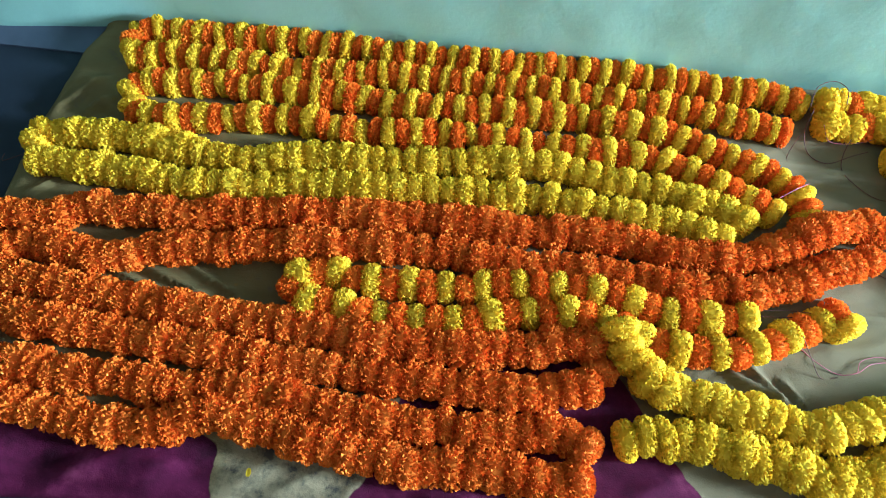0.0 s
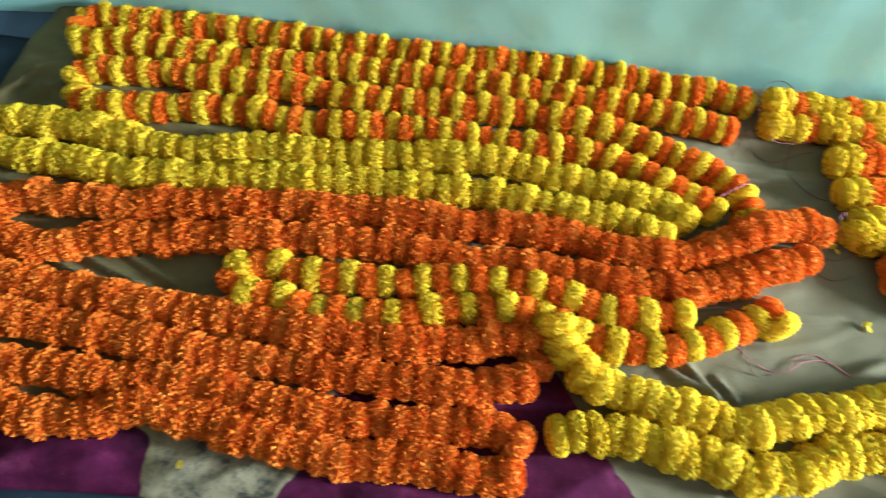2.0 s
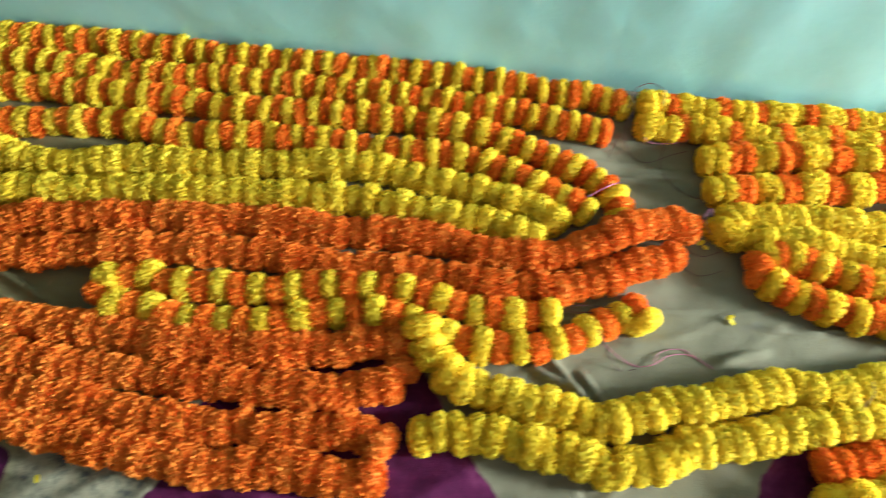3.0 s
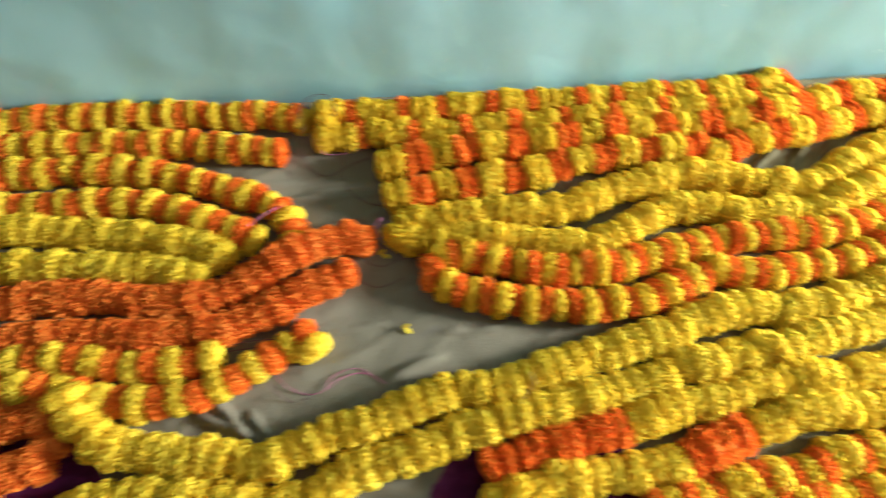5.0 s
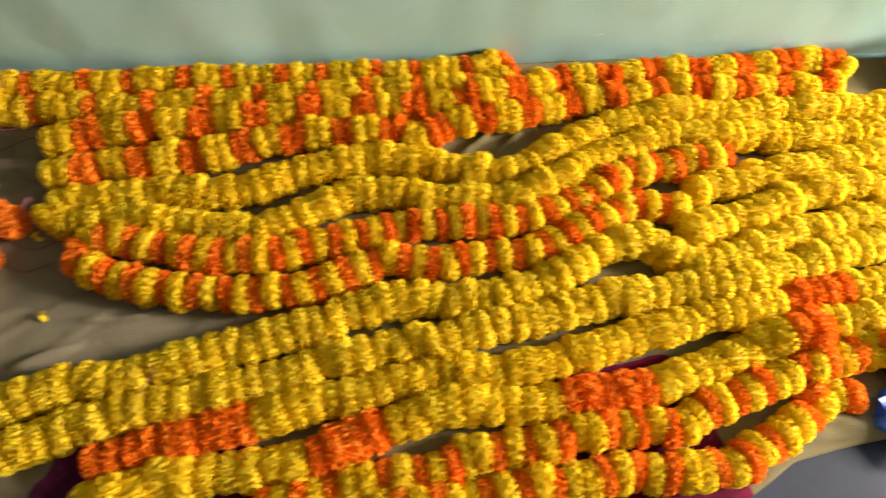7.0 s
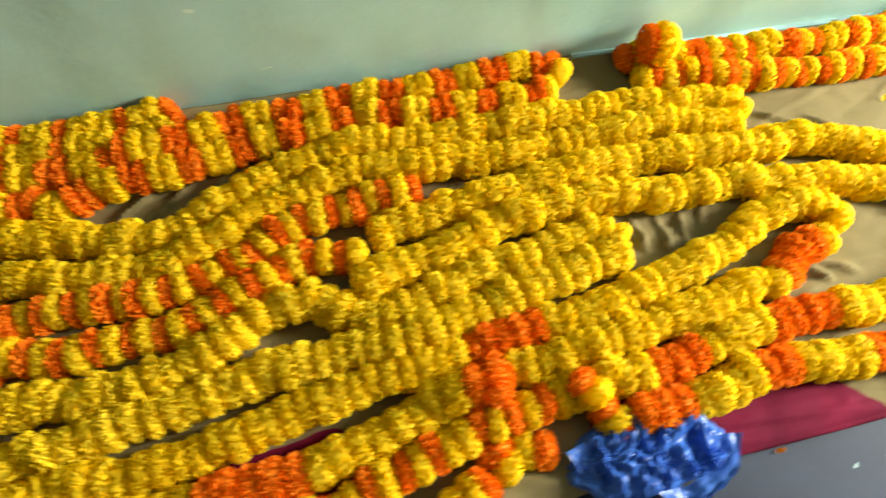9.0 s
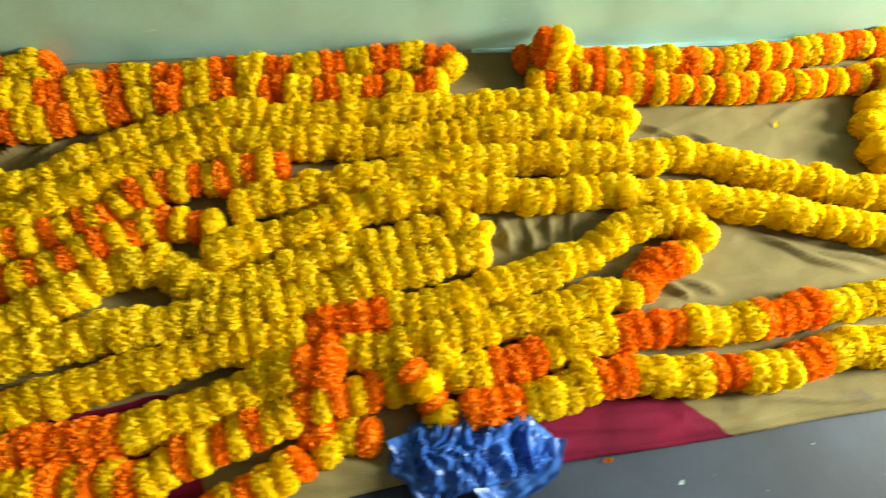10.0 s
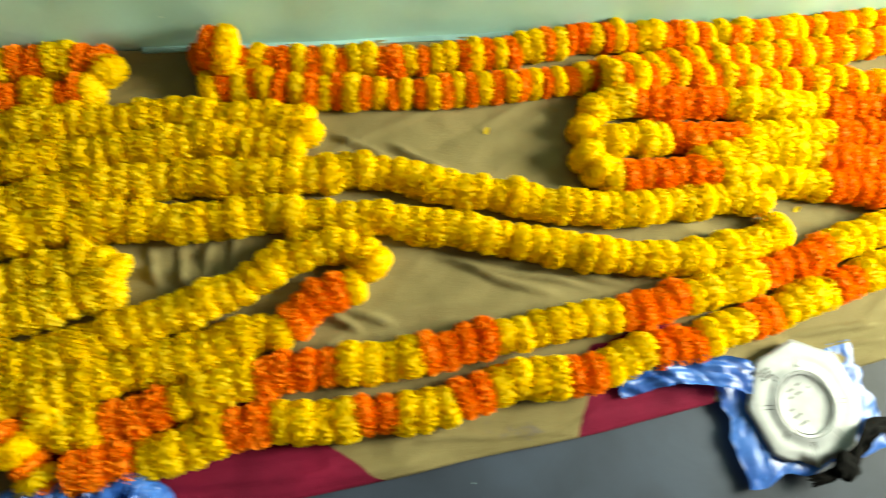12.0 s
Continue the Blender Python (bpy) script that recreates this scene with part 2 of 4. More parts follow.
# East and south walls are unseen too, kept dark against bounce.
structure("wall_east", wall_with_hole("wall_east", (EAST, SOUTH, 0), (EAST + 0.2, WALL_Y, TOP), 1, 0.8, 1.8, 1.07, 2.17), "unseen dark wall with a window opening, limits bounce light", "wall")
# The south opening is made up to go with the fill lamp.
structure("wall_south", wall_with_hole("wall_south", (WEST, SOUTH - 0.2, 0), (EAST, SOUTH, TOP), 0, 2.1, 3.1, 0.0, 2.05), "unseen dark wall with an added opening, limits bounce light", "wall")
structure("trim", box_mesh("trim", (WEST, WALL_Y - 0.095, 0), (-0.8, WALL_Y - 0.004, 0.004), STRIP), "pale blue painted strip along the foot of the wall", "trim")

structure("trim", box_mesh("trim", (2.36, WALL_Y - 0.012, 0.0), (EAST, WALL_Y + 0.02, 0.020), LEDGE), "thin pale blue painted bead along the foot of the wall", "trim")

# ---- the cloth on the floor ----
EDGE = [(-1.25, 0.90), (-0.56, 0.955), (0.1, 0.985), (0.8, 0.975), (1.5, 0.98), (1.84, 1.0), (1.96, 1.062), (2.15, 1.085), (2.6, 1.095), (3.1, 1.12), (3.7, 1.17), (4.4, 1.22)]
DYED = [(-1.3, -0.535, 1.06), (-0.30, 0.205, 1.27, -0.9), (0.66, 1.22, 1.17), (1.42, 1.87, 1.25), (2.12, 2.70, 1.27, -1.5), (3.01, 3.385, 1.28), (3.95, 4.3, 1.3)]
FOLDS_OPEN = [(2.855, 1.467, 3.068, 1.361, 0.012, 0.012), (2.909, 1.446, 3.140, 1.372, 0.011, 0.011), (2.946, 1.456, 3.219, 1.371, 0.010, 0.010),
         (2.670, 1.390, 2.765, 1.352, 0.010, 0.010), (2.655, 1.380, 2.705, 1.344, 0.010, 0.010), (2.693, 1.717, 2.792, 1.657, 0.012, 0.012),
         (2.796, 1.686, 2.908, 1.624, 0.012, 0.012), (2.781, 1.561, 3.043, 1.505, 0.008, 0.010), (2.366, 1.542, 2.375, 1.458, 0.009, 0.012),
         (2.414, 1.537, 2.416, 1.453, 0.009, 0.012), (2.465, 1.534, 2.450, 1.459, 0.009, 0.011), (2.508, 1.534, 2.493, 1.479, 0.008, 0.009)]
FOLDS_LEFT = [(-0.808, 1.334, -0.660, 1.274, 0.010, 0.013), (-0.763, 1.346, -0.605, 1.287, 0.010, 0.013), (-0.686, 1.361, -0.561, 1.298, 0.010, 0.012),
         (-1.075, 1.648, -0.965, 1.769, 0.020, 0.012), (-1.000, 1.655, -0.936, 1.713, 0.014, 0.012), (-1.035, 1.449, -0.988, 1.506, 0.012, 0.010),
         (0.315, 1.277, 0.416, 1.226, 0.014, 0.014), (0.397, 1.272, 0.439, 1.224, 0.012, 0.012), (-0.736, 1.647, -0.544, 1.643, 0.010, 0.010),
         (1.431, 1.693, 1.517, 1.758, 0.009, 0.014), (1.495, 1.689, 1.573, 1.750, 0.009, 0.014), (1.555, 1.682, 1.631, 1.752, 0.009, 0.013)]
FOLDS_FRONT = [(0.332, 1.308, 0.404, 1.228, 0.012, 0.012), (0.470, 1.413, 0.648, 1.418, 0.008, 0.008), (0.365, 1.682, 0.626, 1.688, 0.007, 0.008),
         (0.386, 1.722, 0.639, 1.719, 0.006, 0.006), (0.710, 1.391, 0.989, 1.403, 0.008, 0.010), (0.643, 1.303, 0.749, 1.345, 0.012, 0.010),
         (2.740, 1.159, 3.054, 1.131, 0.009, 0.010), (2.724, 1.108, 3.028, 1.107, 0.007, 0.008), (2.943, 1.200, 3.087, 1.185, 0.008, 0.009),
         (3.528, 1.240, 3.717, 1.233, 0.010, 0.010), (3.541, 1.206, 3.707, 1.206, 0.008, 0.008), (2.990, 1.122, 3.103, 1.163, 0.006, 0.007)]
FOLDS = FOLDS_OPEN + FOLDS_LEFT + FOLDS_FRONT


def edge_at(x):
    for (x0, y0), (x1, y1) in zip(EDGE, EDGE[1:]):
        if x <= x1:
            return y0 + (y1 - y0) * max(0.0, (x - x0) / (x1 - x0))
    return EDGE[-1][1]


def cloth_height(x, y):
    h = 0.006 + 0.005 * noise.noise((x * 3.1, y * 4.2, 1)) + 0.003 * abs(noise.noise((x * 7 + y * 4, y * 13, 5)))
    patch = smooth_step(-0.15, 0.35, noise.noise((x * 1.9, y * 2.3, 14)))
    for turn, scale, high, key in ((-0.25, 5.0, 0.011, 9), (0.35, 8.0, 0.004, 21)):
        u, v = x * math.cos(turn) + y * math.sin(turn), y * math.cos(turn) - x * math.sin(turn)
        ridge = 1 - abs(noise.noise((u * scale * 0.35, v * scale * 1.5, key))) * 1.6
        h += high * max(0.0, ridge - 0.72) / 0.28 * (patch if key == 9 else 1 - 0.6 * patch)
    h += 0.0022 * max(0.0, 0.5 - abs(noise.noise((x * 6 + y * 9, y * 16 - x * 5, 71)))) / 0.5 + 0.0012 * noise.noise((x * 22, y * 30, 72))
    front = y - edge_at(x)
    if front < 0.12:
        h += 0.011 * (1 - front / 0.12) * max(0.0, 1 - 2.2 * abs(noise.noise((x * 3.2, front * 34 + x * 3, 33))))
    if front < 0.25 and x < 0.4:
        u, v = x * 0.82 + y * 0.57, y * 0.82 - x * 0.57
        h += 0.014 * smooth_step(0.25, 0.1, front) * max(0.0, 0.45 - abs(noise.noise((u * 3.0, v * 9.0, 51)))) / 0.45
    for x0, y0, x1, y1, wide, high in FOLDS:
        if not (min(x0, x1) - 0.1 < x < max(x0, x1) + 0.1 and min(y0, y1) - 0.1 < y < max(y0, y1) + 0.1):
            continue
        dx, dy = x1 - x0, y1 - y0
        s = ((x - x0) * dx + (y - y0) * dy) / (dx * dx + dy * dy)
        off = ((x - x0) * dy - (y - y0) * dx) / math.hypot(dx, dy) + 0.012 * noise.noise((x * 8, y * 8, 2))
        h += 1.15 * high * math.exp(-(off / (0.7 * wide)) ** 2 * 2.5) * smooth_step(-0.15, 0.25, s) * (1 - smooth_step(0.7, 1.1, s))
    return max(0.004, h)


def cloth_mesh():
    cols, rows = 860, 150
    verts, faces, dye, plum, pale, paler = [], [], [], [], [], []
    for j in range(rows + 1):
        v = j / rows
        for i in range(cols + 1):
            u = i / cols
            x0 = -1.085 + 0.022 * smooth_step(0.60, 0.92, v) + 0.03 * smooth_step(0.90, 1.0, v) + 0.004 * noise.noise((v * 5, 0, 4))
            x = x0 + (4.6 - x0) * u
            low = edge_at(x) + 0.010 * noise.noise((x * 4, 1, 8))
            y = low + (WALL_Y - 0.006 - low) * v
            inset = min(y - low, (x - x0) * 2)
            h = cloth_height(x, y) * smooth_step(-0.03, 0.05, inset) + 0.003
            if WALL_Y - y < 0.03:
                h += 0.006 * (1 - (WALL_Y - y) / 0.03)
            verts.append((x, y, h))
            d = 0.0
            for a, b, top, *slant in DYED:
                lean = 0.35 * (y - 1.0) + 0.035 * noise.noise((x * 6, y * 6, 40)) + 0.012 * noise.noise((x * 25, y * 25, 41))
                d = max(d, smooth_step(-0.02, 0.02, x - a - lean) * smooth_step(-0.02, 0.02, b + (slant[0] * (y - 1.1) + 0.5 * lean if slant else -lean) - x) * smooth_step(-0.02, 0.02, top - y + 0.04 * noise.noise((x * 6, 2, 44))))
            dye.append(d)
            plum.append(1 - smooth_step(0.9, 1.3, x))
            paler.append(smooth_step(-0.6, 0.1, x) * (1 - smooth_step(0.9, 1.3, x)))
            lean = 0.35 * (y - 1.0) + 0.03 * noise.noise((x * 9, y * 9, 60))
            pale.append(smooth_step(-0.545, -0.505, x - lean) * (1 - smooth_step(-0.28, -0.16, x - lean)) * (1 - smooth_step(1.07, 1.10, y)))
    for j in range(rows):
        for i in range(cols):
            a = j * (cols + 1) + i
            faces.append((a, a + 1, a + cols + 2, a + cols + 1))
    me = mesh_of("cotton_sheet", verts, faces, CLOTH)
    for name, values in (("dye", dye), ("plum", plum), ("pale", pale), ("paler", paler)):
        me.attributes.new(name, "FLOAT", "POINT").data.foreach_set("value", values)
    return me


sheet = new("cotton_sheet", cloth_mesh())
thick = sheet.modifiers.new("thickness", "SOLIDIFY")
thick.thickness, thick.offset = 0.0018, 1.0
tagged(sheet, "wrinkled khaki cotton sheet with crimson border patches on the floor", "cloth")

# ---- marigolds ----


def marigold_mesh(name, seed, petals, wide, frill, upright, loose, plump, mat):
    """A squashed pompom of frilled petals, radius 1, threaded along its x axis."""
    rnd = random.Random(seed)
    flat, reach = 0.56, 0.10 + loose
    verts, faces, facing = [], [], []
    rings, around = 5, 9
    for r in range(rings):
        lat = math.pi * (r + 0.5) / rings
        for k in range(around):
            lon = 2 * math.pi * k / around
            verts.append((0.82 * flat * math.cos(lat), 0.84 * math.sin(lat) * math.cos(lon), 0.84 * math.sin(lat) * math.sin(lon)))
    for r in range(rings - 1):
        for k in range(around):
            j = (k + 1) % around
            faces.append((r * around + k, r * around + j, r * around + around + j, r * around + around + k))
    faces += [tuple(range(around)), tuple(range((rings - 1) * around, rings * around))]
    facing += [Vector(v).normalized() for v in verts]
    lobe = [rnd.uniform(0, 6.28) for _ in range(3)]
    for i in range(petals):
        c = 1 - 2 * (i + 0.5) / petals
        s, lon = math.sqrt(1 - c * c), i * 2.399963 + rnd.uniform(-0.25, 0.25)
        u = Vector((c, s * math.cos(lon), s * math.sin(lon)))
        swell = 0.97 + 0.035 * math.sin(2 * lon + lobe[0]) + 0.03 * math.sin(3 * lon + lobe[1]) + rnd.uniform(-1, 1) * (frill * 0.8 + loose * 0.6)
        p = Vector((math.copysign(abs(u.x) ** 0.75, u.x) * flat, u.y, u.z)) * swell
        out = Vector((u.x / flat, u.y, u.z)).normalized()
        drift = Vector([rnd.uniform(-1, 1) for _ in range(3)]) + 0.5 * Vector((-u.x, u.y, u.z))
        along = (drift - out * drift.dot(out)).normalized()
        side = out.cross(along)
        way = (out * upright + along * (1 - upright)).normalized()
        lift = side.cross(way)
        w, n0 = wide * rnd.uniform(0.75, 1.25), len(verts)
        root, tip = p * 0.78 - along * 0.04, p * 0.94 + way * reach * rnd.uniform(0.7, 1.3)
        curl = frill * rnd.uniform(0.4, 1.3)
        bend = [tip + side * (w * k) - way * (0.5 * w * k * k) + lift * (curl * h) for k, h in ((-1, 1.0), (-0.45, -0.6), (0.45, -0.8), (1, 0.8))]
        verts += [root, *bend]
        own = lift if lift.dot(out) > 0 else -lift
        for tilt in (0.0, -0.5, -0.2, 0.2, 0.5):
            facing.append((out * plump + (own + side * tilt) * (1 - plump)).normalized())
        faces += [(n0, n0 + 2, n0 + 1), (n0, n0 + 3, n0 + 2), (n0, n0 + 4, n0 + 3)]
    turned = []
    for f in faces:
        a, b, c = (Vector(verts[k]) for k in f[:3])
        turned.append(f if (b - a).cross(c - a).dot(sum((facing[k] for k in f), Vector())) > 0 else f[::-1])
    me = mesh_of(name, verts, turned, mat)
    if plump:
        me.normals_split_custom_set_from_vertices(facing)
    return me


FLOWERS = {
    "Y": [marigold_mesh("golden_marigold", 10 + i, 530, 0.080, 0.020, 0.38, 0.0, 0.28, PETALS["Y"]) for i in range(6)],
    "L": [marigold_mesh("lemon_marigold", 30 + i, 530, 0.075, 0.032, 0.48, 0.0, 0.25, PETALS["L"]) for i in range(6)],
    "D": [marigold_mesh("deep_orange_marigold", 70 + i, 430, 0.090, 0.044, 0.72, 0.015, 0.0, PETALS["D"]) for i in range(6)],
    "O": [marigold_mesh("orange_marigold", 50 + i, 400, 0.090, 0.040, 0.74, 0.01, 0.0, PETALS["O"]) for i in range(6)],
}
LAID = []
CELLS = {}


def rest_height(x, y, r, strand, own):
    """How high a flower lies at a place, over the flowers already there; the ends of one garland lie side by side."""
    z = r * 0.90 + 0.004
    ci, cj = int(x // 0.05), int(y // 0.05)
    for i in range(ci - 2, ci + 3):
        for j in range(cj - 2, cj + 3):
            for fx, fy, fz, fr, other, whole in CELLS.get((i, j), ()):
                if other == strand or whole == own:
                    continue
                d, reach = math.hypot(fx - x, fy - y), (fr + r) * 0.80
                if d < reach:
                    z = max(z, fz + 0.85 * math.sqrt(reach * reach - d * d) if d < 0.6 * reach else r * 0.9 + 0.012)
    return min(z, 0.068)


def garland(label, group, strands):
    tag = len(LAID)
    rnd = random.Random(tag + 5)
    first = strands[0]["path"][0]
    whole = tagged(new("marigold_garland"), label, "flower garland", group)
    whole.location = (first[0], first[1], 0)
    back = Matrix.Translation((-first[0], -first[1], 0))
    for s in strands:
        points = spline(s["path"], s["gap"])
        strand = len(LAID)
        LAID.append(strand)
        high = [rest_height(p.x, p.y, s["size"], strand, tag if min(i, len(points) - 1 - i) < 5 else None) + s.get("lift", 0) for i, p in enumerate(points)]
        for _ in range(3):
            high = [max(h, 0.5 * h + 0.25 * (high[max(i - 1, 0)] + high[min(i + 1, len(high) - 1)])) * 0.5 + 0.5 * (high[max(i - 1, 0)] + h + high[min(i + 1, len(high) - 1)]) / 3 for i, h in enumerate(high)]
        points = [Vector((p.x, p.y, h)) for p, h in zip(points, high)]
        for i, p in enumerate(points):
            kind = s["pattern"][i % len(s["pattern"])]
            if any(a <= i * s["gap"] <= b for a, b in s.get("orange", ())):
                kind = "O"
            way = points[min(i + 1, len(points) - 1)] - points[max(i - 1, 0)]
            size = s["size"] * rnd.uniform(0.92, 1.10) * (1.0 if kind != "O" else 0.97 if "orange" in s else 0.91)
            turn = way.to_track_quat("X", "Z").to_matrix().to_4x4()
            shake = pose(0, 0, 0, rnd.uniform(0, 360), rnd.gauss(0, 8), rnd.gauss(0, 8))
            m = Matrix.Translation(p + Vector((0, rnd.gauss(0, 0.0022), rnd.gauss(0, 0.0012)))) @ turn @ shake @ pose(0, 0, 0, 0, 0, rnd.choice((0, 180)))
            thick = {"Y": 1.38, "L": 1.16}.get(kind, 1.17) * rnd.uniform(0.88, 1.12) * s["gap"] / 0.033 * 0.034 / s["size"]
            ob = part("marigold", rnd.choice(FLOWERS[kind]), whole)
            ob.matrix_basis = back @ m @ Matrix.Diagonal((size * thick, size, size, 1))
            CELLS.setdefault((int(p.x // 0.05), int(p.y // 0.05)), []).append((p.x, p.y, p.z, s["size"], strand, tag))
        cord = part("thread", tube_mesh("thread", points, 0.0012, THREAD, 5), whole, "dark cotton thread")
        cord.matrix_basis = back
    return whole


garland('yellow and orange marigold garland looped along the wall', 'garlands by the wall', [
    dict(path=[(-0.933, 1.826), (-0.927, 1.875), (-0.747, 1.886), (-0.559, 1.894), (-0.370, 1.888), (-0.184, 1.889), (-0.001, 1.894), (0.181, 1.893), (0.276, 1.885), (0.382, 1.879), (0.475, 1.868), (0.505, 1.841)],
         pattern='LO', gap=0.0232, size=0.0325),
    dict(path=[(-0.927, 1.806), (-0.818, 1.823), (-0.666, 1.816), (-0.481, 1.819), (-0.299, 1.829), (-0.118, 1.829), (0.061, 1.824), (0.238, 1.819), (0.342, 1.805), (0.460, 1.782)],
         pattern='LO', gap=0.0226, size=0.0325),
])
garland('alternating yellow and orange marigold garland looped on khaki cloth', 'garlands by the wall', [
    dict(path=[(-0.903, 1.716), (-0.881, 1.742), (-0.749, 1.756), (-0.615, 1.759), (-0.470, 1.760), (-0.325, 1.754), (-0.172, 1.765), (-0.043, 1.767), (0.086, 1.762), (0.213, 1.745), (0.314, 1.717), (0.390, 1.690), (0.442, 1.658), (0.469, 1.628), (0.477, 1.590), (0.462, 1.562)],
         pattern='LO', gap=0.0252, size=0.0325),
    dict(path=[(-0.886, 1.689), (-0.852, 1.660), (-0.713, 1.675), (-0.574, 1.687), (-0.454, 1.680), (-0.337, 1.681), (-0.222, 1.689), (-0.107, 1.694), (0.007, 1.688), (0.121, 1.689), (0.211, 1.677), (0.298, 1.645), (0.372, 1.611), (0.423, 1.580)],
         pattern='LO', gap=0.0276, size=0.0335),
])
garland('lemon yellow marigold garland doubled in a long loop', 'yellow garlands', [
    dict(path=[(-1.045, 1.564), (-1.041, 1.589), (-0.986, 1.601), (-0.881, 1.606), (-0.747, 1.589), (-0.607, 1.581), (-0.485, 1.604), (-0.349, 1.610), (-0.215, 1.622), (-0.103, 1.638), (0.009, 1.635), (0.121, 1.621), (0.231, 1.603), (0.316, 1.579), (0.358, 1.546)],
         pattern='L', gap=0.0325, size=0.0345),
    dict(path=[(-1.023, 1.531), (-0.934, 1.526), (-0.818, 1.523), (-0.735, 1.515), (-0.614, 1.521), (-0.493, 1.537), (-0.372, 1.548), (-0.251, 1.556), (-0.152, 1.562), (-0.042, 1.567), (0.067, 1.558), (0.175, 1.546), (0.249, 1.534), (0.333, 1.518)],
         pattern='L', gap=0.0325, size=0.0345),
])
garland('deep orange marigold garland doubled in a long loop', 'orange garlands', [
    dict(path=[(-1.067, 1.356), (-1.051, 1.394), (-0.949, 1.417), (-0.879, 1.441), (-0.779, 1.441), (-0.629, 1.456), (-0.470, 1.481), (-0.308, 1.494), (-0.200, 1.497), (-0.092, 1.494), (0.015, 1.499), (0.122, 1.496), (0.227, 1.483), (0.310, 1.479), (0.384, 1.499), (0.450, 1.538), (0.528, 1.573), (0.598, 1.586), (0.616, 1.558)],
         pattern='D', gap=0.0335, size=0.0335),
    dict(path=[(-1.036, 1.337), (-0.968, 1.355), (-0.891, 1.354), (-0.833, 1.344), (-0.735, 1.373), (-0.612, 1.392), (-0.488, 1.414), (-0.383, 1.423), (-0.277, 1.430), (-0.171, 1.432), (-0.086, 1.421), (0.018, 1.425), (0.122, 1.424), (0.224, 1.415), (0.326, 1.419), (0.409, 1.441), (0.495, 1.483), (0.587, 1.516)],
         pattern='D', gap=0.0335, size=0.0335),
])
garland('short garland of alternating orange and yellow marigolds between orange garlands', 'mixed garlands', [
    dict(path=[(-0.470, 1.324), (-0.463, 1.351), (-0.414, 1.368), (-0.349, 1.358), (-0.287, 1.358), (-0.225, 1.360), (-0.164, 1.366), (-0.103, 1.377), (-0.042, 1.387), (0.020, 1.388), (0.086, 1.386), (0.152, 1.371), (0.212, 1.363), (0.282, 1.361), (0.340, 1.368)],
         pattern='OL', gap=0.0335, size=0.0335),
    dict(path=[(-0.438, 1.309), (-0.381, 1.306), (-0.318, 1.295), (-0.257, 1.295), (-0.206, 1.297), (-0.147, 1.307), (-0.088, 1.325), (-0.028, 1.333), (0.042, 1.337), (0.097, 1.328), (0.171, 1.308), (0.230, 1.299), (0.288, 1.301), (0.358, 1.320), (0.404, 1.346), (0.451, 1.370), (0.481, 1.390), (0.512, 1.389), (0.503, 1.350)],
         pattern='LO', gap=0.0333, size=0.0335),
])
garland('orange marigold garland looped round a gap in the cloth', 'orange garlands', [
    dict(path=[(-1.063, 1.276), (-0.981, 1.284), (-0.916, 1.282), (-0.840, 1.276), (-0.733, 1.272), (-0.628, 1.264), (-0.524, 1.259), (-0.421, 1.256), (-0.319, 1.249), (-0.220, 1.246), (-0.122, 1.255), (-0.044, 1.268), (0.024, 1.287), (0.078, 1.280)],
         pattern='D', gap=0.0335, size=0.0335),
    dict(path=[(-1.037, 1.220), (-0.974, 1.219), (-0.868, 1.214), (-0.762, 1.205), (-0.659, 1.202), (-0.558, 1.195), (-0.438, 1.194), (-0.319, 1.189), (-0.221, 1.188), (-0.115, 1.187), (-0.020, 1.194), (0.065, 1.218), (0.089, 1.254)],
         pattern='D', gap=0.0335, size=0.0335),
])
garland('orange marigold garland lying over purple cloth border', 'orange garlands', [
    dict(path=[(-1.001, 1.141), (-0.938, 1.136), (-0.835, 1.131), (-0.735, 1.128), (-0.646, 1.126), (-0.541, 1.135), (-0.464, 1.138), (-0.384, 1.125), (-0.268, 1.116), (-0.174, 1.119), (-0.090, 1.120), (-0.016, 1.130), (0.040, 1.129), (0.075, 1.107)],
         pattern='D', gap=0.0335, size=0.0335),
    dict(path=[(-0.975, 1.086), (-0.912, 1.077), (-0.808, 1.062), (-0.708, 1.054), (-0.625, 1.067), (-0.555, 1.093), (-0.497, 1.087), (-0.428, 1.077), (-0.333, 1.067), (-0.239, 1.055), (-0.148, 1.059), (-0.057, 1.060), (0.033, 1.058), (0.076, 1.078)],
         pattern='D', gap=0.0335, size=0.0335),
])
garland('mostly yellow garland with single orange marigolds pressed to the wall', 'garlands by the wall', [
    dict(path=[(0.538, 1.868), (0.590, 1.871), (0.677, 1.870), (0.842, 1.872), (1.011, 1.876), (1.185, 1.877), (1.364, 1.878), (1.487, 1.889), (1.564, 1.907)],
         pattern='YYOYYYO', gap=0.0272, size=0.0343),
    dict(path=[(0.536, 1.813), (0.630, 1.816), (0.791, 1.813), (0.900, 1.818), (1.012, 1.821), (1.126, 1.826), (1.243, 1.834), (1.361, 1.835), (1.482, 1.844), (1.565, 1.870)],
         pattern='YYYO', gap=0.0264, size=0.0343),
])
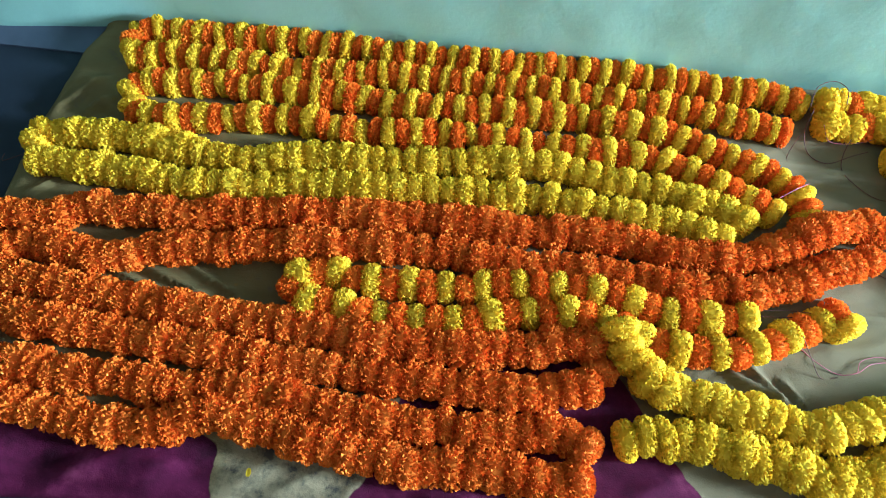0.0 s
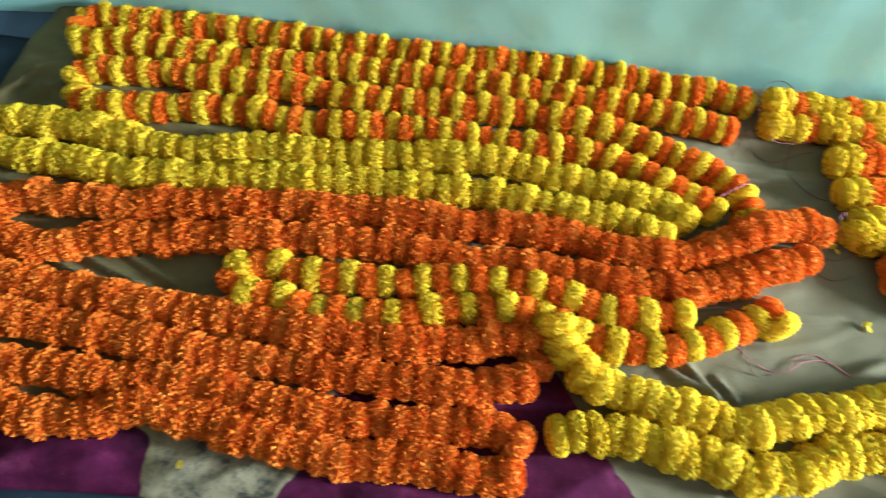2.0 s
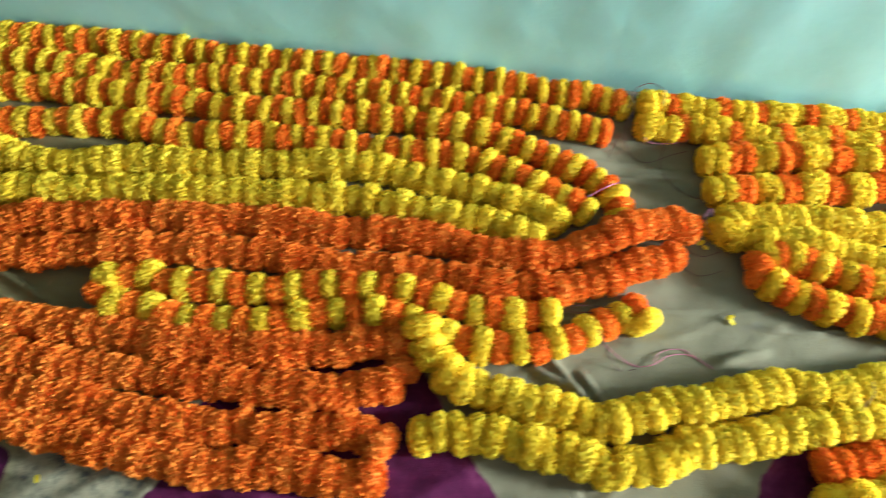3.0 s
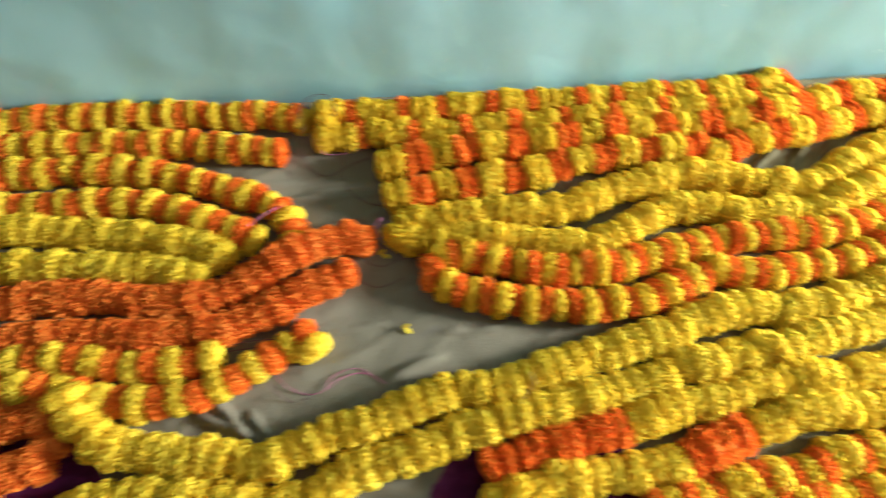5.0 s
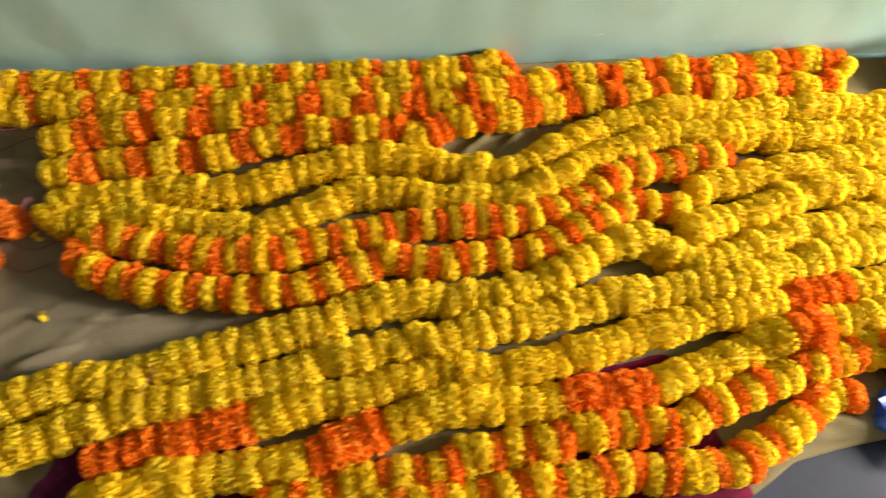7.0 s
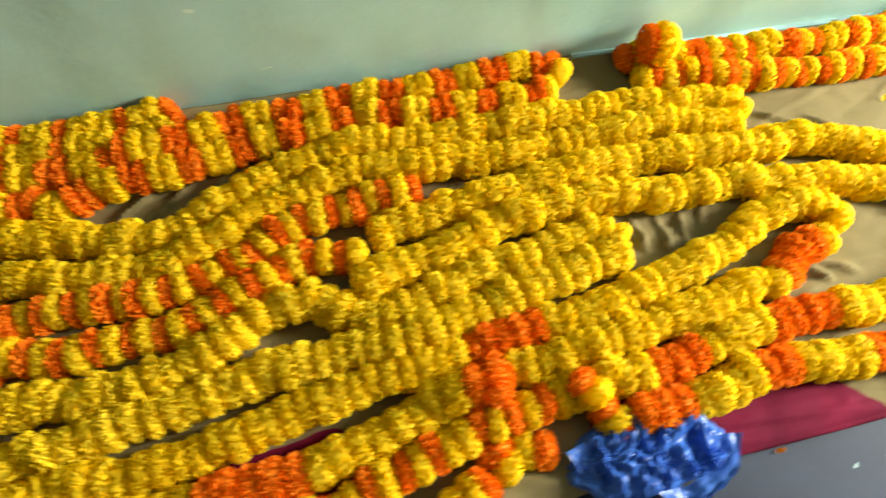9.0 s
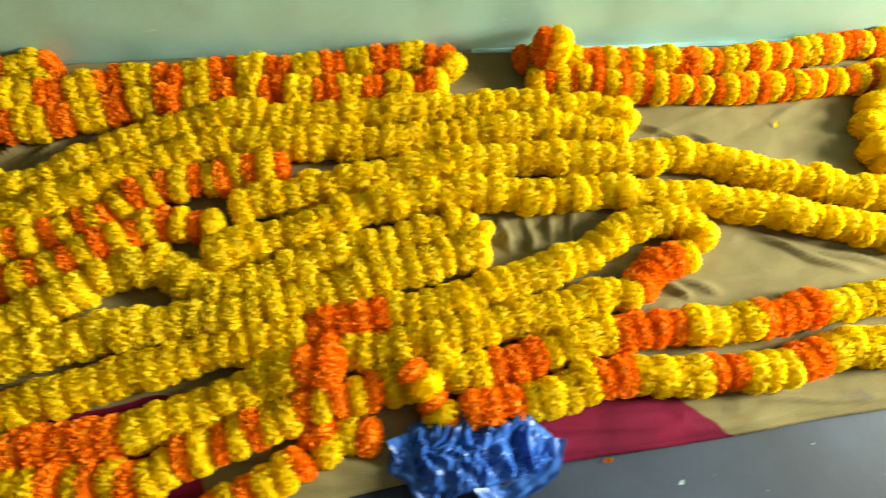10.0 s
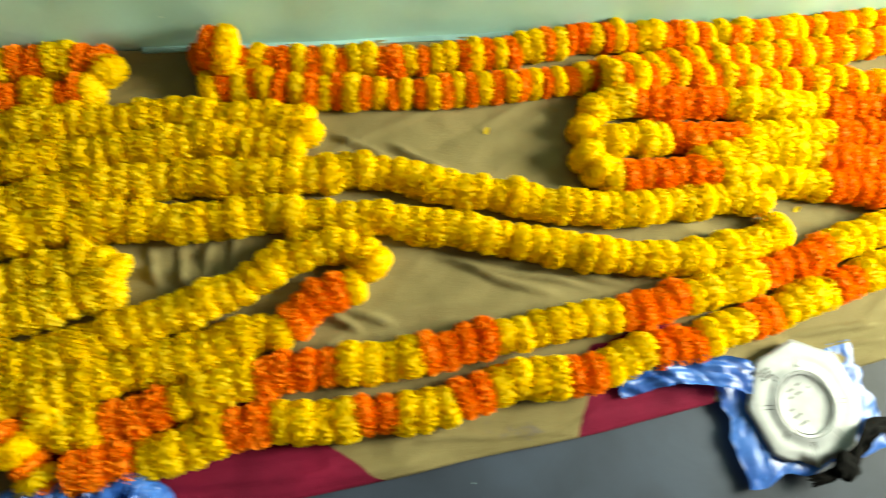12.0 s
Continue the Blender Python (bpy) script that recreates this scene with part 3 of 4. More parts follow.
garland('yellow garland with pairs of orange marigolds beside the wall', 'garlands by the wall', [
    dict(path=[(0.656, 1.739), (0.733, 1.751), (0.827, 1.766), (0.936, 1.771), (1.046, 1.777), (1.160, 1.788), (1.334, 1.792), (1.454, 1.806), (1.554, 1.825), (1.643, 1.854), (1.686, 1.858), (1.784, 1.861), (1.874, 1.873), (1.964, 1.871), (2.033, 1.873), (2.116, 1.881), (2.200, 1.888), (2.285, 1.889), (2.313, 1.858)],
         pattern='YYOO', gap=0.0262, size=0.0354),
    dict(path=[(0.665, 1.667), (0.740, 1.680), (0.833, 1.690), (0.939, 1.704), (1.025, 1.717), (1.102, 1.733), (1.192, 1.738), (1.283, 1.736), (1.364, 1.730), (1.435, 1.755), (1.535, 1.768), (1.628, 1.785), (1.714, 1.803), (1.799, 1.803), (1.889, 1.817), (1.967, 1.817), (2.046, 1.817), (2.137, 1.821), (2.231, 1.820), (2.287, 1.830)],
         pattern='YYOO', gap=0.0240, size=0.0354),
])
garland('golden yellow marigold garland in a wavy double line', 'yellow garlands', [
    dict(path=[(0.676, 1.578), (0.693, 1.601), (0.777, 1.613), (0.880, 1.619), (0.995, 1.619), (1.080, 1.644), (1.179, 1.666), (1.280, 1.678), (1.347, 1.666), (1.425, 1.651), (1.516, 1.637), (1.590, 1.665), (1.652, 1.697), (1.727, 1.731), (1.802, 1.745), (1.891, 1.765), (1.999, 1.755), (2.101, 1.761), (2.217, 1.764), (2.299, 1.766), (2.418, 1.767), (2.536, 1.755), (2.620, 1.747), (2.653, 1.710)],
         pattern='Y', gap=0.0272, size=0.0354),
    dict(path=[(0.701, 1.574), (0.771, 1.570), (0.852, 1.566), (0.945, 1.547), (1.038, 1.534), (1.112, 1.558), (1.187, 1.597), (1.275, 1.606), (1.362, 1.585), (1.451, 1.581), (1.542, 1.581), (1.567, 1.599), (1.627, 1.621), (1.678, 1.648), (1.763, 1.678), (1.840, 1.705), (1.925, 1.704), (2.033, 1.700), (2.131, 1.698), (2.234, 1.699), (2.340, 1.707), (2.463, 1.714), (2.563, 1.694), (2.635, 1.690)],
         pattern='Y', gap=0.0270, size=0.0354),
])
garland('alternating orange and golden marigold garland with a rounded end', 'mixed garlands', [
    dict(path=[(0.739, 1.509), (0.763, 1.535), (0.820, 1.524), (0.872, 1.506), (0.925, 1.494), (0.998, 1.484), (1.070, 1.485), (1.142, 1.501), (1.227, 1.514), (1.314, 1.531), (1.369, 1.530), (1.446, 1.528), (1.513, 1.531), (1.582, 1.542), (1.655, 1.566), (1.693, 1.588), (1.725, 1.612), (1.767, 1.626), (1.809, 1.633), (1.851, 1.640), (1.894, 1.650), (1.947, 1.650), (1.990, 1.649)],
         pattern='OY', gap=0.0255, size=0.0354),
    dict(path=[(0.735, 1.490), (0.791, 1.460), (0.861, 1.440), (0.930, 1.426), (0.990, 1.418), (1.060, 1.414), (1.120, 1.422), (1.172, 1.436), (1.245, 1.460), (1.298, 1.463), (1.361, 1.454), (1.438, 1.462), (1.503, 1.465), (1.560, 1.469), (1.608, 1.488), (1.658, 1.516), (1.707, 1.531), (1.758, 1.554), (1.807, 1.547), (1.871, 1.538)],
         pattern='OY', gap=0.0268, size=0.0354),
])
garland('long bright yellow marigold garland winding across the cloth', 'yellow garlands', [
    dict(path=[(0.109, 1.311), (0.132, 1.267), (0.170, 1.233), (0.236, 1.221), (0.309, 1.205), (0.404, 1.189), (0.470, 1.195), (0.539, 1.218), (0.601, 1.231), (0.684, 1.262), (0.772, 1.280), (0.854, 1.279), (0.927, 1.304), (1.021, 1.323), (1.119, 1.342), (1.210, 1.368), (1.303, 1.390), (1.386, 1.380), (1.482, 1.386), (1.573, 1.414), (1.670, 1.460), (1.753, 1.478), (1.814, 1.446), (1.857, 1.419), (1.918, 1.432), (2.005, 1.463), (2.081, 1.482), (2.145, 1.486), (2.226, 1.508), (2.283, 1.517), (2.331, 1.478)],
         pattern='L', gap=0.0300, size=0.0369),
    dict(path=[(0.127, 1.140), (0.196, 1.148), (0.251, 1.146), (0.306, 1.139), (0.368, 1.128), (0.436, 1.116), (0.529, 1.131), (0.563, 1.155), (0.649, 1.174), (0.747, 1.201), (0.828, 1.226), (0.867, 1.231), (0.976, 1.243), (1.089, 1.265), (1.197, 1.293), (1.317, 1.306), (1.421, 1.321), (1.528, 1.335), (1.640, 1.361), (1.809, 1.374), (1.890, 1.381), (1.950, 1.390), (2.044, 1.409), (2.152, 1.433), (2.263, 1.453), (2.317, 1.469)],
         pattern='L', gap=0.0305, size=0.0369),
])
garland('bright yellow marigold garland closed in a long loop', 'yellow garlands', [
    dict(path=[(1.896, 1.580), (1.926, 1.589), (1.990, 1.594), (2.035, 1.606), (2.124, 1.617), (2.216, 1.632), (2.321, 1.645), (2.437, 1.644), (2.554, 1.637), (2.645, 1.633), (2.777, 1.628), (2.878, 1.592), (3.002, 1.558), (3.108, 1.527), (3.221, 1.514), (3.340, 1.514), (3.464, 1.517), (3.536, 1.496)],
         pattern='Y', gap=0.0315, size=0.0369),
    dict(path=[(1.864, 1.488), (1.932, 1.507), (2.019, 1.529), (2.076, 1.550), (2.190, 1.572), (2.302, 1.579), (2.411, 1.567), (2.526, 1.565), (2.687, 1.549), (2.806, 1.526), (2.937, 1.492), (3.092, 1.448), (3.198, 1.420), (3.311, 1.408), (3.472, 1.419), (3.539, 1.444)],
         pattern='Y', gap=0.0315, size=0.0369),
])
garland('yellow marigold garland with blocks of orange and a bent end', 'banded garlands', [
    dict(path=[(0.807, 1.148), (0.863, 1.161), (0.933, 1.176), (1.052, 1.196), (1.117, 1.214), (1.213, 1.227), (1.313, 1.248), (1.383, 1.253), (1.463, 1.246), (1.569, 1.264), (1.656, 1.281), (1.735, 1.297), (1.851, 1.321), (1.943, 1.329), (2.060, 1.351), (2.132, 1.358), (2.236, 1.364), (2.353, 1.399), (2.436, 1.417), (2.526, 1.448), (2.586, 1.483), (2.676, 1.499), (2.734, 1.471), (2.733, 1.433)],
         pattern='Y', gap=0.0285, size=0.0364, orange=[(0.0, 0.25), (1.2, 1.35)]),
    dict(path=[(2.699, 1.422), (2.633, 1.406), (2.584, 1.359), (2.536, 1.363), (2.438, 1.338), (2.361, 1.331), (2.273, 1.316), (2.168, 1.306), (2.095, 1.294), (2.029, 1.305), (2.001, 1.268)],
         pattern='Y', gap=0.0300, size=0.0364, orange=[(0.01, 0.14), (0.68, 0.74)]),
])
garland('yellow marigold garland with three orange blocks', 'banded garlands', [
    dict(path=[(0.808, 1.093), (0.876, 1.107), (0.954, 1.118), (1.043, 1.121), (1.116, 1.123), (1.191, 1.147), (1.253, 1.171), (1.287, 1.173), (1.358, 1.200), (1.426, 1.190), (1.505, 1.185), (1.567, 1.191), (1.714, 1.203), (1.781, 1.219), (1.886, 1.246), (1.961, 1.272), (2.031, 1.276), (2.052, 1.254)],
         pattern='Y', gap=0.0340, size=0.0374, orange=[(0.32, 0.46), (0.78, 0.92), (1.2, 1.28)]),
])
garland("garland of yellow marigolds with orange ones between at the cloth's edge", 'mixed garlands', [
    dict(path=[(1.062, 1.061), (1.151, 1.069), (1.225, 1.090), (1.300, 1.089), (1.357, 1.095), (1.397, 1.115), (1.455, 1.115), (1.505, 1.118), (1.556, 1.131), (1.627, 1.136), (1.710, 1.138), (1.760, 1.131), (1.809, 1.160), (1.877, 1.175), (1.949, 1.201), (2.000, 1.217), (2.068, 1.226), (2.119, 1.236), (2.161, 1.246)],
         pattern='OYOYOYY', gap=0.0275, size=0.0374),
    dict(path=[(1.079, 1.039), (1.205, 1.046), (1.287, 1.046), (1.342, 1.046), (1.418, 1.049), (1.505, 1.060), (1.573, 1.060), (1.634, 1.069), (1.703, 1.064), (1.782, 1.058), (1.834, 1.063), (1.894, 1.089), (1.954, 1.113), (2.007, 1.144)],
         pattern='OYOYYOY', gap=0.0280, size=0.0374),
    dict(path=[(1.999, 1.242), (2.016, 1.205), (2.023, 1.152), (2.082, 1.167), (2.112, 1.148)],
         pattern='Y', gap=0.0340, size=0.0364, orange=[(0.0, 0.09), (0.17, 0.19)], lift=-0.020),
])
garland('short curl of orange and yellow marigolds beside a blue bag', 'mixed garlands', [
    dict(path=[(2.168, 1.250), (2.187, 1.230), (2.201, 1.206), (2.213, 1.180), (2.232, 1.160)],
         pattern='OYOY', gap=0.0270, size=0.0320),
])
garland('marigold garland banded in equal orange and yellow blocks', 'banded garlands', [
    dict(path=[(2.222, 1.265), (2.246, 1.245), (2.286, 1.252), (2.351, 1.254), (2.471, 1.283), (2.605, 1.292), (2.736, 1.287), (2.875, 1.298), (3.042, 1.312), (3.230, 1.320), (3.388, 1.344), (3.543, 1.371), (3.713, 1.412), (3.829, 1.433), (4.012, 1.467)],
         pattern='Y', gap=0.0335, size=0.0369, orange=[(0.10, 0.18), (0.33, 0.44), (0.60, 0.72), (0.94, 1.10), (1.26, 1.42), (1.64, 1.75)]),
    dict(path=[(2.262, 1.185), (2.300, 1.187), (2.391, 1.194), (2.502, 1.214), (2.625, 1.206), (2.721, 1.205), (2.805, 1.198), (2.892, 1.218), (2.978, 1.226), (3.064, 1.219), (3.159, 1.236), (3.261, 1.243), (3.351, 1.259), (3.438, 1.273), (3.543, 1.299), (3.639, 1.321), (3.723, 1.336), (3.871, 1.368), (3.986, 1.406)],
         pattern='Y', gap=0.0335, size=0.0369, orange=[(-0.01, 0.08), (0.21, 0.29), (0.43, 0.49), (0.60, 0.66), (0.78, 0.84), (0.97, 1.04), (1.15, 1.22), (1.35, 1.42), (1.60, 1.69)]),
])
garland('alternating orange and yellow garland along the wall with a raised end', 'garlands by the wall', [
    dict(path=[(2.490, 1.870), (2.516, 1.864), (2.538, 1.848)], pattern='OY', gap=0.0280, size=0.0420, lift=0.045),
    dict(path=[(2.462, 1.880), (2.492, 1.880), (2.525, 1.874), (2.551, 1.874), (2.643, 1.862), (2.729, 1.863), (2.827, 1.858), (2.941, 1.860), (3.060, 1.872), (3.122, 1.882), (3.235, 1.890), (3.376, 1.890), (3.508, 1.886), (3.646, 1.886), (3.778, 1.895), (3.944, 1.903), (4.221, 1.926)],
         pattern='OYYOYOOYOYOYYOOYOYYOYOY', gap=0.0262, size=0.0348),
    dict(path=[(2.479, 1.825), (2.548, 1.825), (2.609, 1.813), (2.712, 1.798), (2.818, 1.788), (2.930, 1.788), (3.045, 1.790), (3.166, 1.797), (3.255, 1.810), (3.358, 1.817), (3.490, 1.824), (3.599, 1.825), (3.727, 1.831), (3.950, 1.849), (4.194, 1.865)],
         pattern='YO', gap=0.0258, size=0.0348),
])
garland('alternating orange and yellow garland end beside banded garlands', 'mixed garlands', [
    dict(path=[(3.248, 1.786), (3.317, 1.780), (3.409, 1.784), (3.513, 1.776), (3.619, 1.761), (3.758, 1.760), (3.882, 1.745), (4.140, 1.747)],
         pattern='YO', gap=0.0262, size=0.0354),
])
garland('marigold garland with yellow end and wide orange blocks', 'banded garlands', [
    dict(path=[(3.204, 1.723), (3.249, 1.738), (3.334, 1.731), (3.487, 1.722), (3.602, 1.707), (3.709, 1.700), (3.788, 1.688), (3.927, 1.674), (4.098, 1.655)],
         pattern='Y', gap=0.0335, size=0.0364, orange=[(0.09, 0.3), (0.52, 0.7)]),
    dict(path=[(3.176, 1.682), (3.206, 1.655), (3.254, 1.655), (3.365, 1.653), (3.502, 1.642), (3.633, 1.638), (3.713, 1.633), (3.834, 1.622), (4.071, 1.595)],
         pattern='Y', gap=0.0335, size=0.0364, orange=[(0.2, 0.35), (0.55, 0.69)]),
])
garland('thick marigold garland of yellow and orange blocks beside another', 'banded garlands', [
    dict(path=[(3.168, 1.626), (3.195, 1.588), (3.247, 1.579), (3.330, 1.574), (3.412, 1.565), (3.520, 1.548), (3.636, 1.531), (3.786, 1.500), (3.970, 1.452)],
         pattern='Y', gap=0.0335, size=0.0364, orange=[(0.09, 0.27), (0.51, 0.72)]),
    dict(path=[(3.407, 1.595), (3.522, 1.599), (3.637, 1.585), (3.811, 1.562), (4.042, 1.530)],
         pattern='Y', gap=0.0335, size=0.0364, orange=[(0.24, 0.41)]),
])

# ---- loose things ----


def crumple(name, wide, deep, high, mat, seed, cols=56, rows=40, sharp=1.0, square=False):
    """A crushed plastic sheet, humped in the middle."""
    verts, faces = [], []
    for j in range(rows + 1):
        for i in range(cols + 1):
            u, v = 2 * i / cols - 1, 2 * j / rows - 1
            rim = 1 + 0.28 * noise.noise((math.atan2(v, u) * 1.3, seed, 2))
            x, y = u * math.sqrt(1 - v * v / 2) * wide / 2 * rim, v * math.sqrt(1 - u * u / 2) * deep / 2 * rim
            if square:
                x, y = u * wide / 2 * (1 + 0.08 * noise.noise((v * 3, seed, 1))), v * deep / 2 * (1 + 0.10 * noise.noise((u * 3, seed, 5)))
            hump = max(0.0, 1 - max(abs(u), abs(v)) ** 2.2)
            n1 = 1 - 2 * abs(noise.noise((x * 24 + y * 7, y * 20, seed)))
            n2 = 1 - 2 * abs(noise.noise((x * 60, y * 60 - x * 20, seed + 3)))
            z = 0.004 + high * hump ** 0.6 * (0.62 + 0.30 * n1 * sharp + 0.16 * n2 * sharp) + 0.006 * (1 + n2) * (1 - hump)
            verts.append((x + 0.012 * noise.noise((x * 20, y * 20, seed + 8)), y + 0.012 * noise.noise((x * 20, y * 20, seed + 11)), max(0.003, z)))
    for j in range(rows):
        for i in range(cols):
            a = j * (cols + 1) + i
            faces += [(a, a + 1, a + cols + 2), (a, a + cols + 2, a + cols + 1)]
    return mesh_of(name, verts, faces, mat, square)


def ribbon(name, points, widths, mat, seed, pleat=0.016):
    """A strip of plastic along a line, pleated lengthwise."""
    verts, faces, across = [], [], 9
    for i, p in enumerate(points):
        way = (points[min(i + 1, len(points) - 1)] - points[max(i - 1, 0)]).normalized()
        side = way.cross(Vector((0, 0, 1))).normalized()
        for k in range(across):
            s = (k / (across - 1) - 0.5) * widths(i / (len(points) - 1))
            fold = noise.noise((k * 0.9, i * 0.12, seed)) + 0.5 * noise.noise((p.x * 60 + s * 60, p.y * 60, seed + 2))
            verts.append(p + side * (s + 0.003 * noise.noise((i * 0.4, k, seed + 5))) + Vector((0, 0, 0.008 + pleat * fold)))
    for i in range(len(points) - 1):
        for k in range(across - 1):
            a = i * across + k
            faces += [(a, a + 1, a + across + 1), (a, a + across + 1, a + across)]
    return mesh_of(name, verts, faces, mat)


def carrier_bag():
    bag = tagged(new("plastic_bag"), "crumpled glossy blue plastic carrier bag on the floor", "plastic bag")
    bag.location = (2.258, 1.098, 0.010)
    body = part("body", crumple("body", 0.27, 0.14, 0.046, PLASTIC, 4.0, 60, 34, 1.5), bag)
    body.location = (0.002, 0.028, 0)
    left = ((-0.108, 0.062, 0.03), (-0.096, 0.02, 0.022), (-0.086, -0.025, 0.012), (-0.074, -0.05, 0.010), (-0.056, -0.035, 0.012), (-0.03, 0.005, 0.022), (-0.012, 0.045, 0.034))
    right = ((0.0, 0.05, 0.034), (0.002, 0.01, 0.026), (0.014, -0.03, 0.014), (0.04, -0.05, 0.010), (0.075, -0.035, 0.014), (0.112, -0.006, 0.02), (0.122, 0.035, 0.03))
    for line, seed in ((left, 3.1), (right, 7.7)):
        part("handle", ribbon("handle", spline(line, 0.006), lambda t: 0.028 + 0.032 * abs(2 * t - 1), PLASTIC, seed, 0.012), bag, "looped blue plastic handle")
    part("printed_bar", box_mesh("printed_bar", (-0.043, 0.012, 0.042), (-0.028, 0.034, 0.044), LEAF), bag, "small green printed mark")
    part("printed_bar", box_mesh("printed_bar", (-0.026, 0.008, 0.042), (-0.018, 0.032, 0.044), THREAD), bag, "small dark red printed mark")
    return bag


def foil_plate():
    plate = tagged(new("foil_plate"), "silver octagonal embossed card plate lying on blue plastic", "plate")
    plate.matrix_basis = pose(3.484, 1.112, 0.032, 3, -3, 20) @ Matrix.Diagonal((0.96, 1.0, 1.0, 1))
    verts, faces = [], []
    rad, spokes = [0.004, 0.03, 0.05, 0.056, 0.060, 0.066, 0.085, 0.108, 0.116], 64
    lift = [0.0, 0.0, 0.0, 0.004, 0.005, 0.0, 0.001, 0.003, 0.0]
    for r, h in zip(rad, lift):
        for k in range(spokes):
            a = 2 * math.pi * k / spokes
            corner = math.cos(math.pi / 8) / math.cos((a + math.pi / 8) % (math.pi / 4) - math.pi / 8)
            shape = 1 + (corner - 1) * smooth_step(0.06, 0.1, r)
            rag = 1.02 + (0.05 * noise.noise((3 * math.cos(a), 3 * math.sin(a), 6)) - 0.14 * smooth_step(0.35, 0.5, math.sin(2.5 * (a - 3.7))) * (3.7 < a < 4.95) if r > 0.11 else 0)
            verts.append((r * shape * rag * math.cos(a), r * shape * rag * math.sin(a), h + 0.0008 * noise.noise((r * 30 * math.cos(a), r * 30 * math.sin(a), 4))))
    for j in range(len(rad) - 1):
        for k in range(spokes):
            n = (k + 1) % spokes
            faces.append((j * spokes + k, j * spokes + n, (j + 1) * spokes + n, (j + 1) * spokes + k))
    faces.append(tuple(range(spokes))[::-1])
    disc = part("disc", mesh_of("disc", verts, faces, SILVER), plate)
    solid = disc.modifiers.new("thickness", "SOLIDIFY")
    solid.thickness = 0.0015
    for radius, thin in ((0.0600, 0.0013), (0.0535, 0.0009)):
        ring = [Vector((radius * math.cos(a), radius * math.sin(a), 0.0052)) for a in [2 * math.pi * k / 48 for k in range(49)]]
        part("embossed_ring", tube_mesh("embossed_ring", ring, thin, FOIL_LINE, 6), plate, "raised silver ring")
    for k in range(8):
        for off in (-0.0035, 0.0035):
            a = 2 * math.pi * k / 8 + math.pi / 8
            across = Vector((-math.sin(a), math.cos(a), 0)) * off
            spoke = [Vector((r * math.cos(a), r * math.sin(a), h)) + across for r, h in ((0.066, 0.0012), (0.085, 0.0016), (0.112, 0.0032))]
            part("rib", tube_mesh("rib", spoke, 0.0011, FOIL_LINE, 6), plate, "raised silver rib")
    for x, y, length in ((-0.020, 0.034, 0.014), (0.002, 0.036, 0.016), (-0.024, 0.022, 0.010), (-0.008, 0.022, 0.034), (-0.036, 0.004, 0.010), (-0.038, -0.010, 0.014), (-0.022, -0.010, 0.006), (-0.034, -0.026, 0.022)):
        part("embossed_bar", box_mesh("embossed_bar", (x, y - 0.0018, 0.0), (x + length, y + 0.0018, 0.0018), FOIL_LINE), plate, "raised bar of lettering")
    for y in (0.074, 0.081, 0.088):
        part("printed_bar", box_mesh("printed_bar", (-0.052, y - 0.0016, 0.002), (-0.030, y + 0.0016, 0.006), FOIL_LINE), plate, "dark printed bar")
    return plate


def wrapper():
    sheet_ = tagged(new("plastic_sheet"), "crumpled blue plastic wrapper under a silver plate", "plastic bag")
    sheet_.matrix_basis = pose(3.485, 1.10, 0.004, 0, 0, 5)
    part("body", crumple("body", 0.30, 0.205, 0.012, PLASTIC, 11.0, 40, 28, sharp=0.9, square=True), sheet_)
    tail = [(-0.09, 0.08, 0.03), (-0.15, 0.105, 0.035), (-0.24, 0.125, 0.03), (-0.34, 0.118, 0.02)]
    part("twisted_end", ribbon("twisted_end", spline(tail, 0.008), lambda t: 0.06 - 0.02 * t, PLASTIC, 3), sheet_)
    return sheet_


def black_cord():
    strap = tagged(new("black_strap"), "black fabric ribbon knotted over the silver plate's edge", "strap")
    strap.location = (3.52, 1.0, 0.03)
    line = [(0.0, 0.0, 0.008), (0.03, 0.02, 0.014), (0.058, 0.046, 0.014), (0.085, 0.056, 0.006), (0.13, 0.052, -0.008), (0.22, 0.04, -0.022), (0.34, 0.02, -0.026)]
    part("band", ribbon("band", spline(line, 0.008), lambda t: 0.028, BLACK, 7), strap)
    part("knot", crumple("knot", 0.05, 0.04, 0.022, BLACK, 21.0, 14, 12), strap)
    end = part("loose_end", ribbon("loose_end", spline([(-0.005, 0.0, 0.004), (-0.03, -0.012, 0.0), (-0.07, -0.02, -0.012)], 0.008), lambda t: 0.022, BLACK, 9), strap)
    return strap


def loose_string(points, radius, mat, label):
    line = spline([(x, y, cloth_height(x, y) + 0.006 + h) for x, y, h in points], 0.006)
    return tagged(new("string", tube_mesh("string", line, radius, mat, 5)), label, "string", "loose strings")


def fallen_petal(x, y, turn, colour, label):
    rnd = random.Random(int(turn * 7))
    verts, faces = [], []
    for i in range(5):
        for k in range(4):
            u, v = i / 4, k / 3 - 0.5
            verts.append((0.013 * u, 0.009 * v * math.sin(0.5 + 2.2 * u), 0.002 + 0.006 * u * u + 0.003 * abs(v) + rnd.uniform(0, 0.001)))
    for i in range(4):
        for k in range(3):
            a = i * 4 + k
            faces.append((a, a + 1, a + 5, a + 4))
    ob = new("petal", mesh_of("petal", verts, faces, PETALS[colour]))
    ground = cloth_height(x, y) + 0.004 if y > edge_at(x) else 0.0
    ob.matrix_basis = pose(x, y, ground, 0, 0, turn)
    return tagged(ob, label, "petal", "fallen petals")


